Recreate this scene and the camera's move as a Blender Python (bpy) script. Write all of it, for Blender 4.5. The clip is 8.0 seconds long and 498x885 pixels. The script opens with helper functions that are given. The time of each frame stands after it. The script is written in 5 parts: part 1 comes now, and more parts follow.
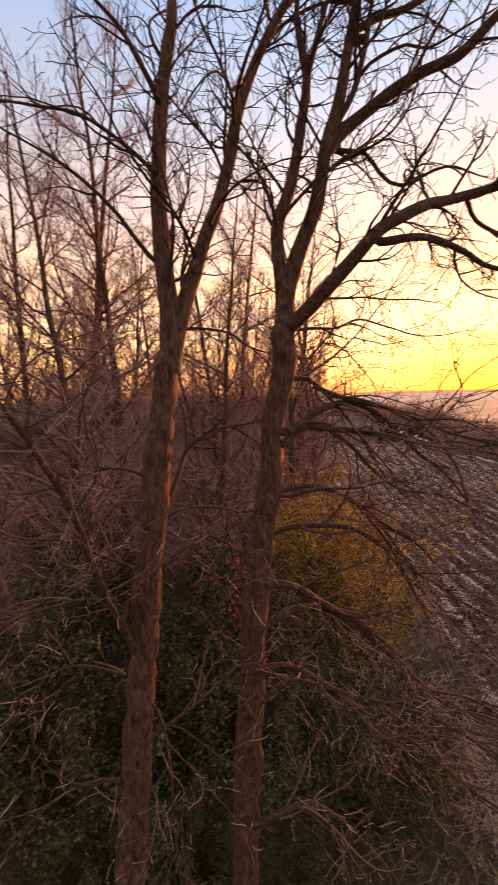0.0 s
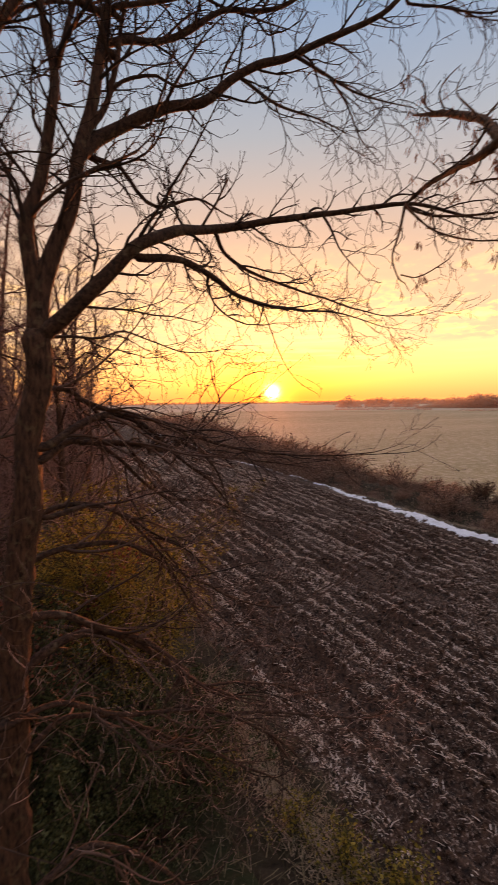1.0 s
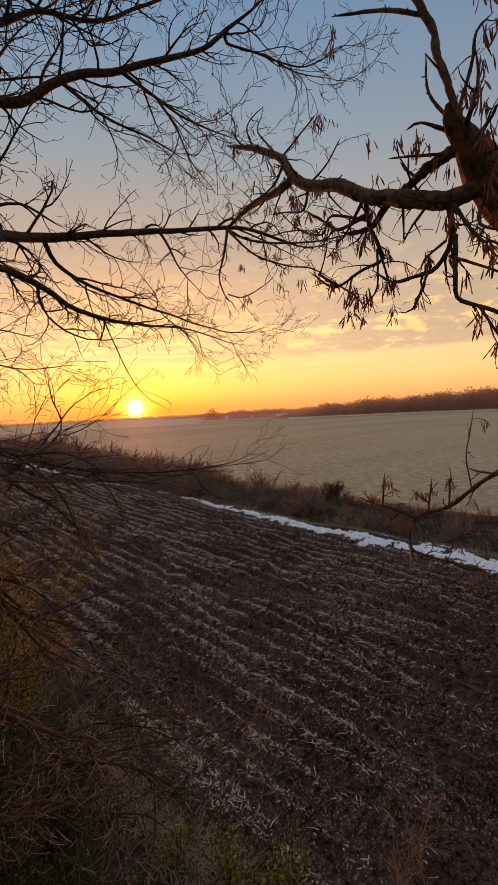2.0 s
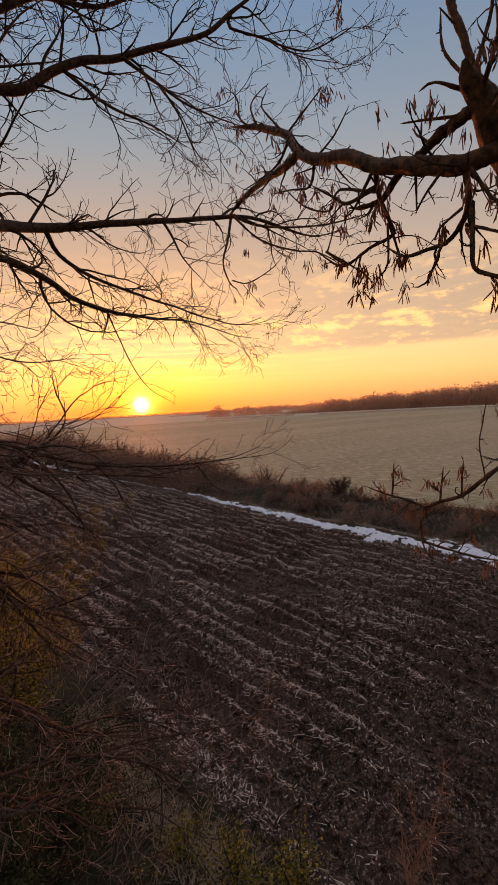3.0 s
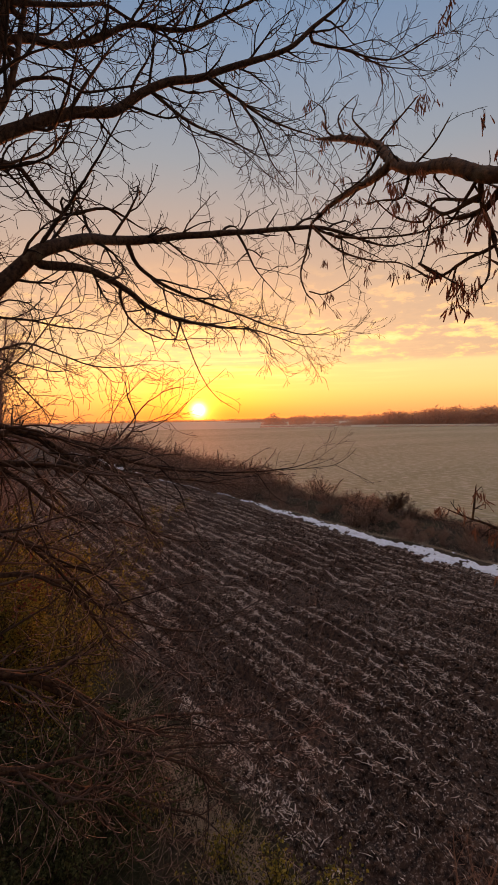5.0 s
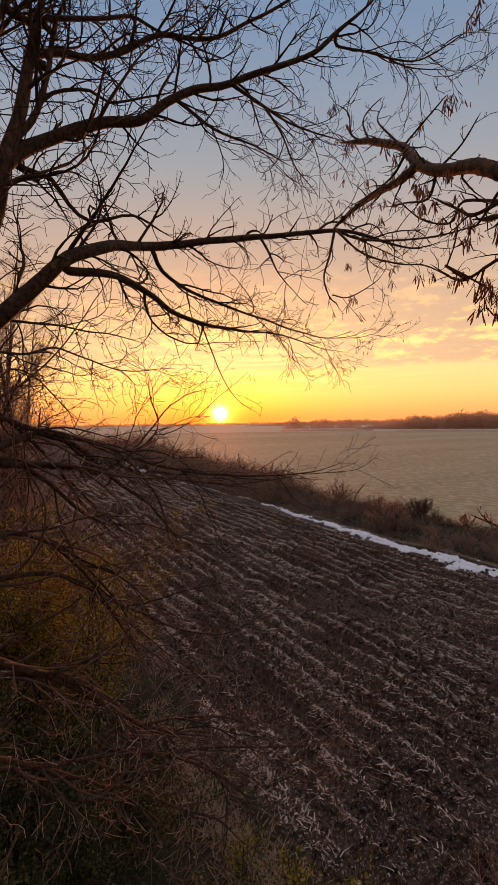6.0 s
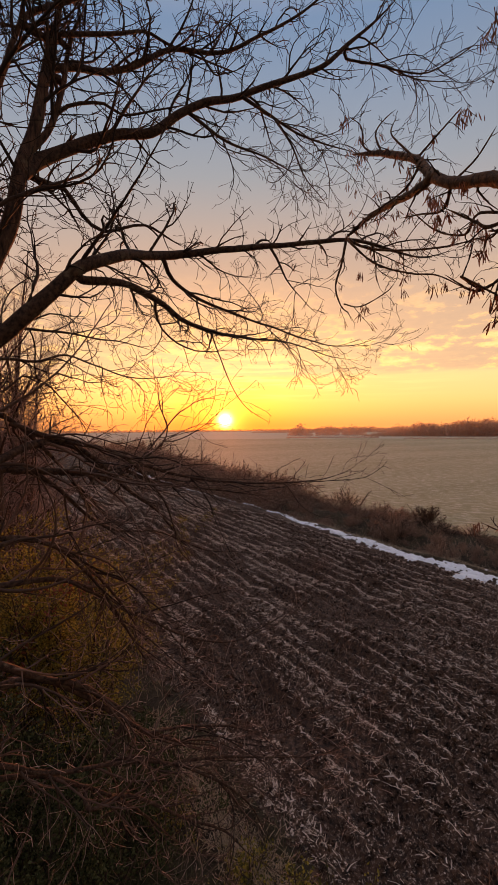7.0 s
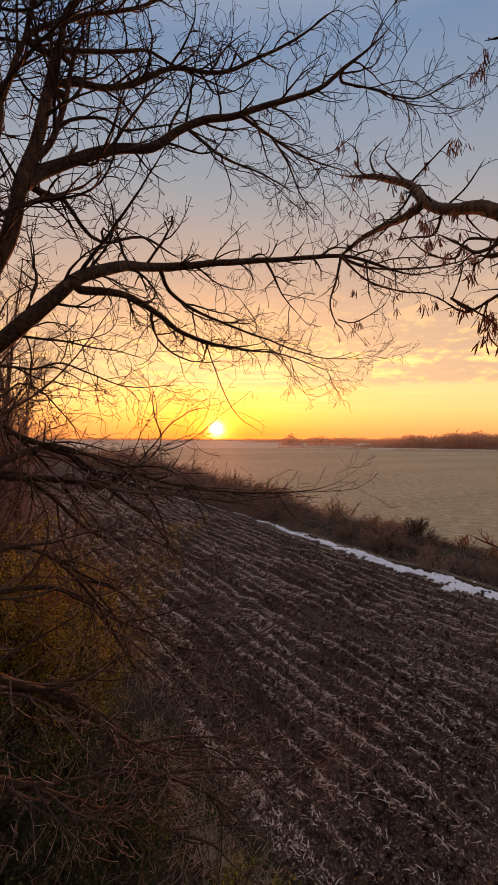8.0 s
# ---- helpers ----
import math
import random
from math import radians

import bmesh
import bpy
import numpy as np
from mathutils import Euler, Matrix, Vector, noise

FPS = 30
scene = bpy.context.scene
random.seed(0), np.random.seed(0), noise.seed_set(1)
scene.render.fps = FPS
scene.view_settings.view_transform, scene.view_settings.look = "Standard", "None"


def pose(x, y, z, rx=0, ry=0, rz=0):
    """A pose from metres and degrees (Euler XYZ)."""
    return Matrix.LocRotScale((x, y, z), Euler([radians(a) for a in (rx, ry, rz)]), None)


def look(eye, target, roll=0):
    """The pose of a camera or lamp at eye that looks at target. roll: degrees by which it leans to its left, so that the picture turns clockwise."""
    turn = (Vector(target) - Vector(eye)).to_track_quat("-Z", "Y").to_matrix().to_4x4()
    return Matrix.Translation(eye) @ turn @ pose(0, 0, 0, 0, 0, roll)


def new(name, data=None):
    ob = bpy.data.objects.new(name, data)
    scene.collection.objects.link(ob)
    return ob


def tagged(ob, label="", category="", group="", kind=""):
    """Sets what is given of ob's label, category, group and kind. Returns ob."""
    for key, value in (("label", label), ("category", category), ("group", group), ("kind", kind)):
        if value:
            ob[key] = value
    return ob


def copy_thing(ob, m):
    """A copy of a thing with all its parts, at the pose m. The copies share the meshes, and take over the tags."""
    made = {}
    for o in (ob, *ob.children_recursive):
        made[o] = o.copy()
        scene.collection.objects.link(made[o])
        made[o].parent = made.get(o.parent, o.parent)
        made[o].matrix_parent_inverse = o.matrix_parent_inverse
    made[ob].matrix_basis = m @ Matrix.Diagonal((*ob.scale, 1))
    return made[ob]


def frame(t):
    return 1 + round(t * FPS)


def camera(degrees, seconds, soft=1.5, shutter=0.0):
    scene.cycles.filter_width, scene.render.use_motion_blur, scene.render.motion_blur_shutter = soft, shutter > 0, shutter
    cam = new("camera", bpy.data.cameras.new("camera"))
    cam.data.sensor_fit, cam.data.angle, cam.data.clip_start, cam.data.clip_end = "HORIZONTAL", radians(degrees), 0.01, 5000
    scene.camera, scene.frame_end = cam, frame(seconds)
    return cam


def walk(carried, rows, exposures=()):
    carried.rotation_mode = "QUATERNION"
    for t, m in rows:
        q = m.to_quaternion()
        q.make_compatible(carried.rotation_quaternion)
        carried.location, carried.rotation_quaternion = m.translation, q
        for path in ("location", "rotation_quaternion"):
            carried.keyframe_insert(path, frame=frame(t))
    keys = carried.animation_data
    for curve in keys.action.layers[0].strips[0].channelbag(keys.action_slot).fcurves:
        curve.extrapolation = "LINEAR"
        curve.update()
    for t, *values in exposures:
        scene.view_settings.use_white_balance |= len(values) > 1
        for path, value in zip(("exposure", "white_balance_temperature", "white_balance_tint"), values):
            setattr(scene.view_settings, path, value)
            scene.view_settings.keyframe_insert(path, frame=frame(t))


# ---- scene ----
cam = camera(58.7, 8.0, 0.75, 0.25)
ROWS = [
    (0, 0.000, 0.000, 4.400, 83.40, 1.52, 1.57),
    (0.5, 0.018, 0.010, 4.396, 83.35, 1.08, -12.49),
    (1, 0.063, -0.008, 4.405, 84.28, 0.70, -26.61),
    (1.5, 0.113, -0.033, 4.410, 85.32, 1.33, -37.93),
    (2, 0.155, -0.056, 4.410, 85.54, 2.86, -43.95),
    (3.5, 0.182, -0.013, 4.369, 84.92, 3.21, -42.41),
    (4, 0.178, -0.005, 4.377, 85.32, 2.59, -40.74),
    (4.5, 0.160, 0.006, 4.386, 85.92, 1.71, -38.40),
    (5, 0.141, 0.016, 4.391, 86.46, 1.03, -36.05),
    (6.5, 0.134, 0.017, 4.391, 87.20, 0.69, -32.79),
    (7, 0.113, 0.025, 4.396, 87.84, 0.50, -32.66),
    (7.5, 0.094, 0.019, 4.402, 88.63, 0.15, -32.98),
    (8, 0.085, 0.008, 4.402, 89.05, -0.36, -33.78),
]
walk(cam, [(t, pose(x, y, z, rx, ry, rz)) for t, x, y, z, rx, ry, rz in ROWS],
     ((0.0, 1.5, 8900, 42), (0.5, 1.2, 8800, 40), (1.0, 0.68, 8600, 34), (1.5, 0.33, 8300, 30), (2.0, 0.2, 7900, 25), (3.5, 0.25, 8500, 32), (4.5, 0.28, 8600, 33), (8.0, 0.3, 8600, 34)))

# ---- sky and sun ----
SUN_AZ, SUN_EL = 29.6, 0.75
sun_dir = Vector((math.sin(radians(SUN_AZ)) * math.cos(radians(SUN_EL)), math.cos(radians(SUN_AZ)) * math.cos(radians(SUN_EL)), math.sin(radians(SUN_EL))))


class Nodes:
    """A node tree, written in short lines."""

    def __init__(self, tree):
        self.tree = tree
        tree.nodes.clear()

    def add(self, kind, settings=None, **inputs):
        n = self.tree.nodes.new(kind)
        for key, value in (settings or {}).items():
            setattr(n, key, value)
        for key, value in inputs.items():
            self.put(n.inputs[int(key[1:])] if key[0] == "i" and key[1:].isdigit() else n.inputs[key.replace("_", " ")], value)
        return n

    def put(self, socket, value):
        if isinstance(value, bpy.types.NodeSocket):
            self.tree.links.new(value, socket)
        else:
            socket.default_value = value

    def math(self, op, a, b=0.0, c=0.0, clamp=False):
        return self.add("ShaderNodeMath", {"operation": op, "use_clamp": clamp}, i0=a, i1=b, i2=c).outputs[0]

    def mix(self, fac, a, b, blend="MIX"):
        n = self.add("ShaderNodeMix", {"data_type": "RGBA", "blend_type": blend})
        self.put(n.inputs[0], fac), self.put(n.inputs[6], a), self.put(n.inputs[7], b)
        return n.outputs[2]

    def ramp(self, fac, stops, mode="LINEAR"):
        n = self.add("ShaderNodeValToRGB", None, i0=fac)
        n.color_ramp.interpolation = mode
        while len(n.color_ramp.elements) < len(stops):
            n.color_ramp.elements.new(0.5)
        for e, (p, c) in zip(n.color_ramp.elements, stops):
            e.position, e.color = p, (c, c, c, 1) if isinstance(c, (int, float)) else (*c, 1)
        return n.outputs[0]

    def noise(self, vec, scale, detail=4.0, rough=0.55):
        return self.add("ShaderNodeTexNoise", None, Vector=vec, Scale=scale, Detail=detail, Roughness=rough).outputs[0]

    def mapped(self, vec, scale=(1, 1, 1), rot=(0, 0, 0)):
        return self.add("ShaderNodeMapping", None, Vector=vec, Scale=scale, Rotation=rot).outputs[0]


world = bpy.data.worlds.new("dusk")
scene.world = world
world.use_nodes = True
w = Nodes(world.node_tree)
way = w.add("ShaderNodeTexCoord").outputs["Generated"]
sep = w.add("ShaderNodeSeparateXYZ", None, i0=way)
height = sep.outputs[2]
dusk = w.ramp(height, [(0.0, (0.82, 0.48, 0.21)), (0.05, (0.95, 0.62, 0.28)), (0.11, (0.90, 0.67, 0.36)), (0.20, (0.50, 0.425, 0.315)),
                       (0.34, (0.35, 0.355, 0.345)), (0.48, (0.20, 0.315, 0.42)), (0.66, (0.10, 0.25, 0.46)), (0.80, (0.36, 0.45, 0.60)), (1.0, (0.62, 0.69, 0.83))])
facing = w.math("MAXIMUM", w.add("ShaderNodeVectorMath", {"operation": "DOT_PRODUCT"}, i0=way, i1=tuple(sun_dir)).outputs["Value"], 0.0)
wide = w.math("POWER", facing, 14.0)
near = w.math("POWER", facing, 110.0)
close = w.math("POWER", facing, 1500.0)
disc = w.math("POWER", facing, 13000.0)
low = w.ramp(height, [(0.0, 1.0), (0.10, 0.75), (0.30, 0.12), (0.55, 0.0)])
sky = w.mix(1.0, dusk, w.mix(1.0, (0.34, 0.09, 0.0, 1), w.math("MULTIPLY", wide, low), "MULTIPLY"), "ADD")
sky = w.mix(1.0, sky, w.mix(1.0, (0.22, 0.09, 0.0, 1), w.math("MULTIPLY", near, low), "MULTIPLY"), "ADD")
sky = w.mix(1.0, sky, w.mix(1.0, (1.4, 0.9, 0.28, 1), close, "MULTIPLY"), "ADD")
veil = w.math("MULTIPLY", w.ramp(height, [(0.015, 0.0), (0.04, 1.0), (0.09, 0.9), (0.125, 0.0)]), w.math("POWER", facing, 45.0))
sky = w.mix(1.0, sky, w.mix(1.0, (0.06, 0.10, 0.05, 1), veil, "MULTIPLY"), "ADD")
tint = w.mix(w.math("POWER", facing, 6.0), (1.0, 1.0, 1.0, 1), (1.13, 0.98, 0.79, 1))
sky = w.mix(1.0, sky, tint, "MULTIPLY")
sky = w.mix(1.0, sky, w.mix(w.math("MULTIPLY", w.math("POWER", facing, 50.0), low), (1.0, 1.0, 1.0, 1), (1.02, 0.84, 0.52, 1)), "MULTIPLY")
# torn bands of cloud low over the horizon, lit from beneath
warp = w.add("ShaderNodeTexNoise", None, Vector=w.mapped(way, (1.0, 1.0, 3.0)), Scale=5.0, Detail=3.0).outputs["Color"]
flat = w.mapped(w.mix(0.06, way, warp, "ADD"), (1.0, 1.0, 4.2))
puffs = w.noise(flat, 7.0, 5.0, 0.6)
fine = w.noise(w.mapped(way, (1.0, 1.0, 3.0)), 22.0, 5.0, 0.6)
torn = w.math("ADD", w.math("MULTIPLY", puffs, 0.5), w.math("MULTIPLY", fine, 0.5))
belt = w.ramp(height, [(0.104, 0.0), (0.114, 1.0), (0.18, 0.95), (0.225, 0.5), (0.32, 0.0)])
cover = w.math("MULTIPLY", w.ramp(torn, [(0.32, 0.0), (0.44, 1.0)]), belt)
lit = w.ramp(torn, [(0.40, (0.40, 0.345, 0.275)), (0.52, (0.50, 0.40, 0.285)), (0.57, (0.98, 0.68, 0.27)), (0.66, (1.25, 0.88, 0.40))])
sky = w.mix(w.math("MULTIPLY", cover, 0.85), sky, w.mix(w.math("MULTIPLY", wide, 0.4), lit, (1.3, 0.95, 0.4, 1)))
# the sky away from the sun is dimmer
away = w.ramp(w.math("MULTIPLY_ADD", w.add("ShaderNodeVectorMath", {"operation": "DOT_PRODUCT"}, i0=way, i1=tuple(sun_dir)).outputs["Value"], 0.5, 0.5), [(0.0, 0.38), (0.5, 0.72), (0.76, 0.82), (0.9, 0.98)])
sky = w.mix(1.0, sky, away, "MULTIPLY")
# redder air close to the horizon
sky = w.mix(1.0, sky, w.ramp(height, [(0.0, (1.0, 0.84, 0.78)), (0.025, (1.0, 0.93, 0.88)), (0.06, (1.0, 1.0, 1.0))]), "MULTIPLY")
streaks = w.noise(w.mapped(way, (1.2, 1.2, 26.0)), 5.0, 4.0, 0.5)
thin_belt = w.ramp(height, [(0.05, 0.0), (0.09, 1.0), (0.15, 0.5), (0.20, 0.0)])
sky = w.mix(w.math("MULTIPLY", w.math("MULTIPLY", w.ramp(streaks, [(0.48, 0.0), (0.62, 0.6)]), thin_belt), w.math("POWER", facing, 16.0)), sky, (1.35, 1.0, 0.42, 1))
sky = w.mix(1.0, sky, w.mix(1.0, (12.0, 9.0, 2.8, 1), disc, "MULTIPLY"), "ADD")
nishita = w.add("ShaderNodeTexSky", {"sky_type": "NISHITA", "sun_disc": False, "sun_elevation": radians(SUN_EL), "sun_rotation": radians(SUN_AZ), "dust_density": 2.0})
b1 = w.add("ShaderNodeBackground", None, Color=sky, Strength=0.95).outputs[0]
b2 = w.add("ShaderNodeBackground", None, Color=nishita.outputs[0], Strength=0.05).outputs[0]
w.add("ShaderNodeOutputWorld", None, Surface=w.add("ShaderNodeAddShader", None, i0=b1, i1=b2).outputs[0])

sun = new("sun", bpy.data.lights.new("sun", "SUN"))
sun.data.energy, sun.data.angle, sun.data.color = 2.3, radians(3.0), (1.0, 0.31, 0.11)
sun.matrix_world = look(sun_dir * 100, (0, 0, 0))

# ---- materials ----


def material(name, build, rough=0.85, spec=0.3, thin=0.0, haze=0.0):
    """A principled material; build(n, coords) gives colour and, if wanted, a height for the bump with its depth."""
    m = bpy.data.materials.new(name)
    m.use_nodes = True
    n = Nodes(m.node_tree)
    coords = n.add("ShaderNodeTexCoord").outputs["Object"]
    colour, bump, depth = build(n, coords)
    p = n.add("ShaderNodeBsdfPrincipled", None, Base_Color=colour, Roughness=rough)
    p.inputs["Specular IOR Level"].default_value = spec
    if bump is not None:
        n.put(p.inputs["Normal"], n.add("ShaderNodeBump", None, Strength=0.8, Distance=depth, Height=bump).outputs[0])
    surface = p.outputs[0]
    if thin:  # light shines through blades and leaves
        surface = n.add("ShaderNodeMixShader", None, i0=thin, i1=surface, i2=n.add("ShaderNodeBsdfTranslucent", None, Color=colour).outputs[0]).outputs[0]
    if haze:  # distance haze put into the surface: sky shows through, as through bare twigs
        surface = n.add("ShaderNodeMixShader", None, i0=haze, i1=surface, i2=n.add("ShaderNodeBsdfTransparent").outputs[0]).outputs[0]
    n.add("ShaderNodeOutputMaterial", None, Surface=surface)
    return m


def bark_of(dark, light, lichen, scale=1.0, stretch=0.22):
    def build(n, c):
        long = n.mapped(c, (1, 1, stretch))
        ridges = n.noise(long, 60 * scale, 5, 0.65)
        stains = n.noise(c, 5 * scale, 4)
        spots = n.noise(c, 22 * scale, 5)
        colour = n.mix(n.ramp(ridges, [(0.35, 0.0), (0.65, 1.0)]), (*dark, 1), (*light, 1))
        colour = n.mix(n.math("MULTIPLY", n.ramp(spots, [(0.54, 0.0), (0.64, 1.0)]), n.ramp(stains, [(0.42, 0.0), (0.6, 0.8)])), colour, (*lichen, 1))
        return colour, ridges, 0.012
    return build


bark = material("ridged_bark", bark_of((0.018, 0.010, 0.007), (0.145, 0.075, 0.05), (0.17, 0.13, 0.08)))
limb_bark = material("smooth_limb_bark", bark_of((0.018, 0.011, 0.008), (0.11, 0.06, 0.043), (0.17, 0.13, 0.09), 0.8, 0.9))
locust_bark = material("furrowed_bark", bark_of((0.022, 0.012, 0.008), (0.17, 0.085, 0.045), (0.13, 0.09, 0.05), 1.0, 0.8))


def spread(lo, hi, rough_scale=3.0, skew=1.0):
    """Colours that differ from piece to piece, with a grain."""
    def build(n, c):
        r = n.add("ShaderNodeNewGeometry").outputs["Random Per Island"]
        colour = n.mix(n.math("POWER", r, skew), (*lo, 1), (*hi, 1))
        return n.mix(n.math("MULTIPLY", n.noise(c, rough_scale, 3), 0.5), colour, tuple(v * 0.55 for v in lo) + (1,)), None, 0
    return build


# Low twig ends carry pinkish light in their colour, upper crowns a silhouette's dark.
twig_bark = material("twig_bark", spread((0.022, 0.014, 0.010), (0.085, 0.05, 0.036)))
brown_twig = material("brown_twig", spread((0.03, 0.018, 0.013), (0.24, 0.145, 0.115), 3.0, 1.4))
limb_twig = material("pink_lit_twig", spread((0.09, 0.05, 0.04), (0.72, 0.50, 0.43), 3.0, 1.1))
grey_twig = material("weathered_twig", spread((0.17, 0.10, 0.09), (0.50, 0.32, 0.28)))
red_twig = material("russet_twig", spread((0.22, 0.11, 0.075), (0.48, 0.27, 0.19)))
pod_skin = material("dry_pod", spread((0.28, 0.11, 0.06), (0.58, 0.27, 0.16), 40), 0.6, 0.3, 0.45)
gold_leaf = material("yellowing_leaf", spread((0.05, 0.06, 0.016), (0.62, 0.46, 0.09), 8, 1.1), 0.6, 0.3, 0.35)
green_leaf = material("dark_green_leaf", spread((0.022, 0.03, 0.012), (0.14, 0.145, 0.065), 8), 0.7, 0.1)
umber_leaf = material("umber_leaf", spread((0.05, 0.03, 0.02), (0.20, 0.105, 0.068), 8), 0.7, 0.1)
red_leaf = material("rusty_leaf", spread((0.16, 0.05, 0.03), (0.34, 0.12, 0.07), 8), 0.6, 0.3, 0.4)
straw = material("frosted_straw", spread((0.50, 0.33, 0.24), (1.0, 0.86, 0.77), 30), 0.6, 0.4, 0.35)
frosted_twig = material("frosted_seedhead", spread((0.16, 0.085, 0.06), (0.80, 0.58, 0.46), 10, 1.4), 0.8, 0.3, 0.35)
verge_blade = material("dull_verge_grass", spread((0.05, 0.042, 0.022), (0.30, 0.235, 0.145), 10), 0.8, 0.2, 0.2)
dry_grass = material("dry_grass", spread((0.34, 0.24, 0.16), (0.68, 0.53, 0.40), 10), 0.8, 0.3, 0.45)


def soil_build(n, c):
    clods = n.noise(c, 14, 6, 0.65)
    crumbs = n.noise(c, 55, 4, 0.6)
    frost = n.noise(c, 30, 5, 0.7)
    patches = n.noise(n.mapped(c, (1.0, 0.25, 1)), 1.1, 4)
    colour = n.mix(n.ramp(clods, [(0.35, 0.0), (0.7, 1.0)]), (0.012, 0.0065, 0.0045, 1), (0.155, 0.081, 0.053, 1))
    colour = n.mix(n.math("MULTIPLY", n.ramp(frost, [(0.55, 0.0), (0.60, 1.0)]), n.ramp(patches, [(0.38, 0.0), (0.68, 0.6)])), colour, (0.86, 0.66, 0.55, 1))
    return colour, n.math("ADD", clods, n.math("MULTIPLY", crumbs, 0.4)), 0.05


def far_field_build(n, c):
    drills = n.add("ShaderNodeTexWave", {"bands_direction": "X"}, Vector=n.mapped(c, (1, 1, 1), (0, 0, radians(-62))), Scale=0.9, Distortion=2.0, Detail=4.0).outputs[1]
    broad = n.noise(n.mapped(c, (0.2, 1, 1), (0, 0, radians(28))), 0.06, 5)
    grain = n.noise(n.mapped(c, (1, 0.5, 1), (0, 0, radians(28))), 3.0, 6, 0.75)
    colour = n.mix(n.ramp(broad, [(0.35, 0.0), (0.65, 1.0)]), (0.37, 0.315, 0.18, 1), (0.54, 0.44, 0.285, 1))
    colour = n.mix(n.math("MULTIPLY", drills, 0.4), colour, (0.20, 0.185, 0.10, 1))
    colour = n.mix(n.ramp(grain, [(0.48, 0.0), (0.68, 0.9)]), colour, (0.72, 0.60, 0.47, 1))
    # a paler stubble field beyond the low hedge line
    reach = n.add("ShaderNodeVectorMath", {"operation": "LENGTH"}, i0=c).outputs["Value"]
    beyond = n.ramp(n.math("MULTIPLY", n.math("ADD", reach, n.math("MULTIPLY", broad, 30.0)), 0.001), [(0.214, 0.0), (0.222, 0.7)])
    return n.mix(beyond, colour, (0.62, 0.52, 0.40, 1)), grain, 0.16


def verge_build(n, c):
    tufts = n.noise(c, 9, 6, 0.7)
    patches = n.noise(c, 1.3, 4)
    colour = n.mix(n.ramp(tufts, [(0.35, 0.0), (0.68, 1.0)]), (0.018, 0.012, 0.008, 1), (0.08, 0.056, 0.036, 1))
    return n.mix(n.ramp(patches, [(0.45, 0.0), (0.65, 0.6)]), colour, (0.05, 0.046, 0.02, 1)), tufts, 0.06


def litter_build(n, c):
    leaves = n.add("ShaderNodeTexVoronoi", None, Vector=c, Scale=26.0).outputs["Color"]
    damp = n.noise(c, 1.5, 5)
    colour = n.mix(n.add("ShaderNodeSeparateXYZ", None, i0=leaves).outputs[0], (0.025, 0.018, 0.011, 1), (0.08, 0.05, 0.028, 1))
    return n.mix(n.ramp(damp, [(0.42, 0.0), (0.6, 0.8)]), colour, (0.03, 0.042, 0.016, 1)), n.noise(c, 30, 4), 0.04


soil = material("frosted_ploughed_soil", soil_build, 0.8, 0.3)
far_grass = material("frosted_winter_crop", far_field_build, 0.9, 0.15)
verge_grass = material("dead_verge_grass", verge_build, 0.9, 0.2)
litter = material("leaf_litter", litter_build, 0.9, 0.2)
snow = material("old_snow", lambda n, c: (n.mix(n.ramp(n.noise(c, 7, 5, 0.7), [(0.56, 0.0), (0.72, 0.55)]), (0.85, 0.89, 0.96, 1), (0.34, 0.29, 0.26, 1)), n.noise(c, 18, 5), 0.04), 0.6, 0.3)
# Lifted colour, translucency and transparency put distance haze into the far trees.
far_wood = material("hazed_bare_wood", lambda n, c: (n.mix(n.noise(c, 0.4, 5, 0.7), (0.42, 0.25, 0.18, 1), (0.60, 0.38, 0.28, 1)), None, 0), 1.0, 0.0, 0.7, 0.45)

# ---- ground: one sheet, with furrows, verge, ditch and far field ----


def hill(x, y):
    """The wide fall of the land away from the trees."""
    return -0.0105 * max(0.0, math.hypot(x, y) - 45.0)


def lane(y):
    """The middle of the snowy edge between the ploughed strip and the ditch."""
    return float(np.interp(y, (0, 11, 15, 20, 46, 62, 110), (12.4, 12.55, 12.9, 13.25, 14.6, 16.6, 23.0)))


def soil_height(x, y):
    z = hill(x, y)
    edge = min(max((x - 2.62 - 0.02 * y) / 0.8, 0.0), 1.0) * min(max((lane(y) - 0.3 - x) / 0.8, 0.0), 1.0)
    if edge > 0:
        row = x - 0.02 * y + 0.14 * noise.noise((x * 0.7, y * 0.35, 3.0))
        ridge = 0.5 + 0.5 * math.sin(row * math.tau / 0.42)
        rough = 0.5 + 0.9 * abs(noise.noise((x * 0.6, y * 0.4, 12.0)))
        z += edge * (0.19 * rough * ridge ** 1.6 + 0.075 * noise.noise((x * 3.1, y * 1.6, 0.0)) + 0.05 * noise.noise((x * 7.0, y * 6.0, 5.0)) - 0.05)
    if 12.4 < x < 18.0:
        z += -0.35 * math.exp(-((x - 14.3) / 0.8) ** 2) + 0.15 * noise.noise((x * 0.8, y * 0.5, 9.0))
    if x < 2.7:
        z += 0.12 * noise.noise((x * 0.9, y * 0.9, 7.0))
    return z


def steps(*spans):
    """Coordinates that run through spans of (end, step), the step growing towards each end."""
    out = [spans[0][0]]
    for end, step in spans[1:]:
        start = out[-1]
        count = max(1, round(abs(end - start) / step))
        out += [start + (end - start) * (k + 1) / count for k in range(count)]
    return out


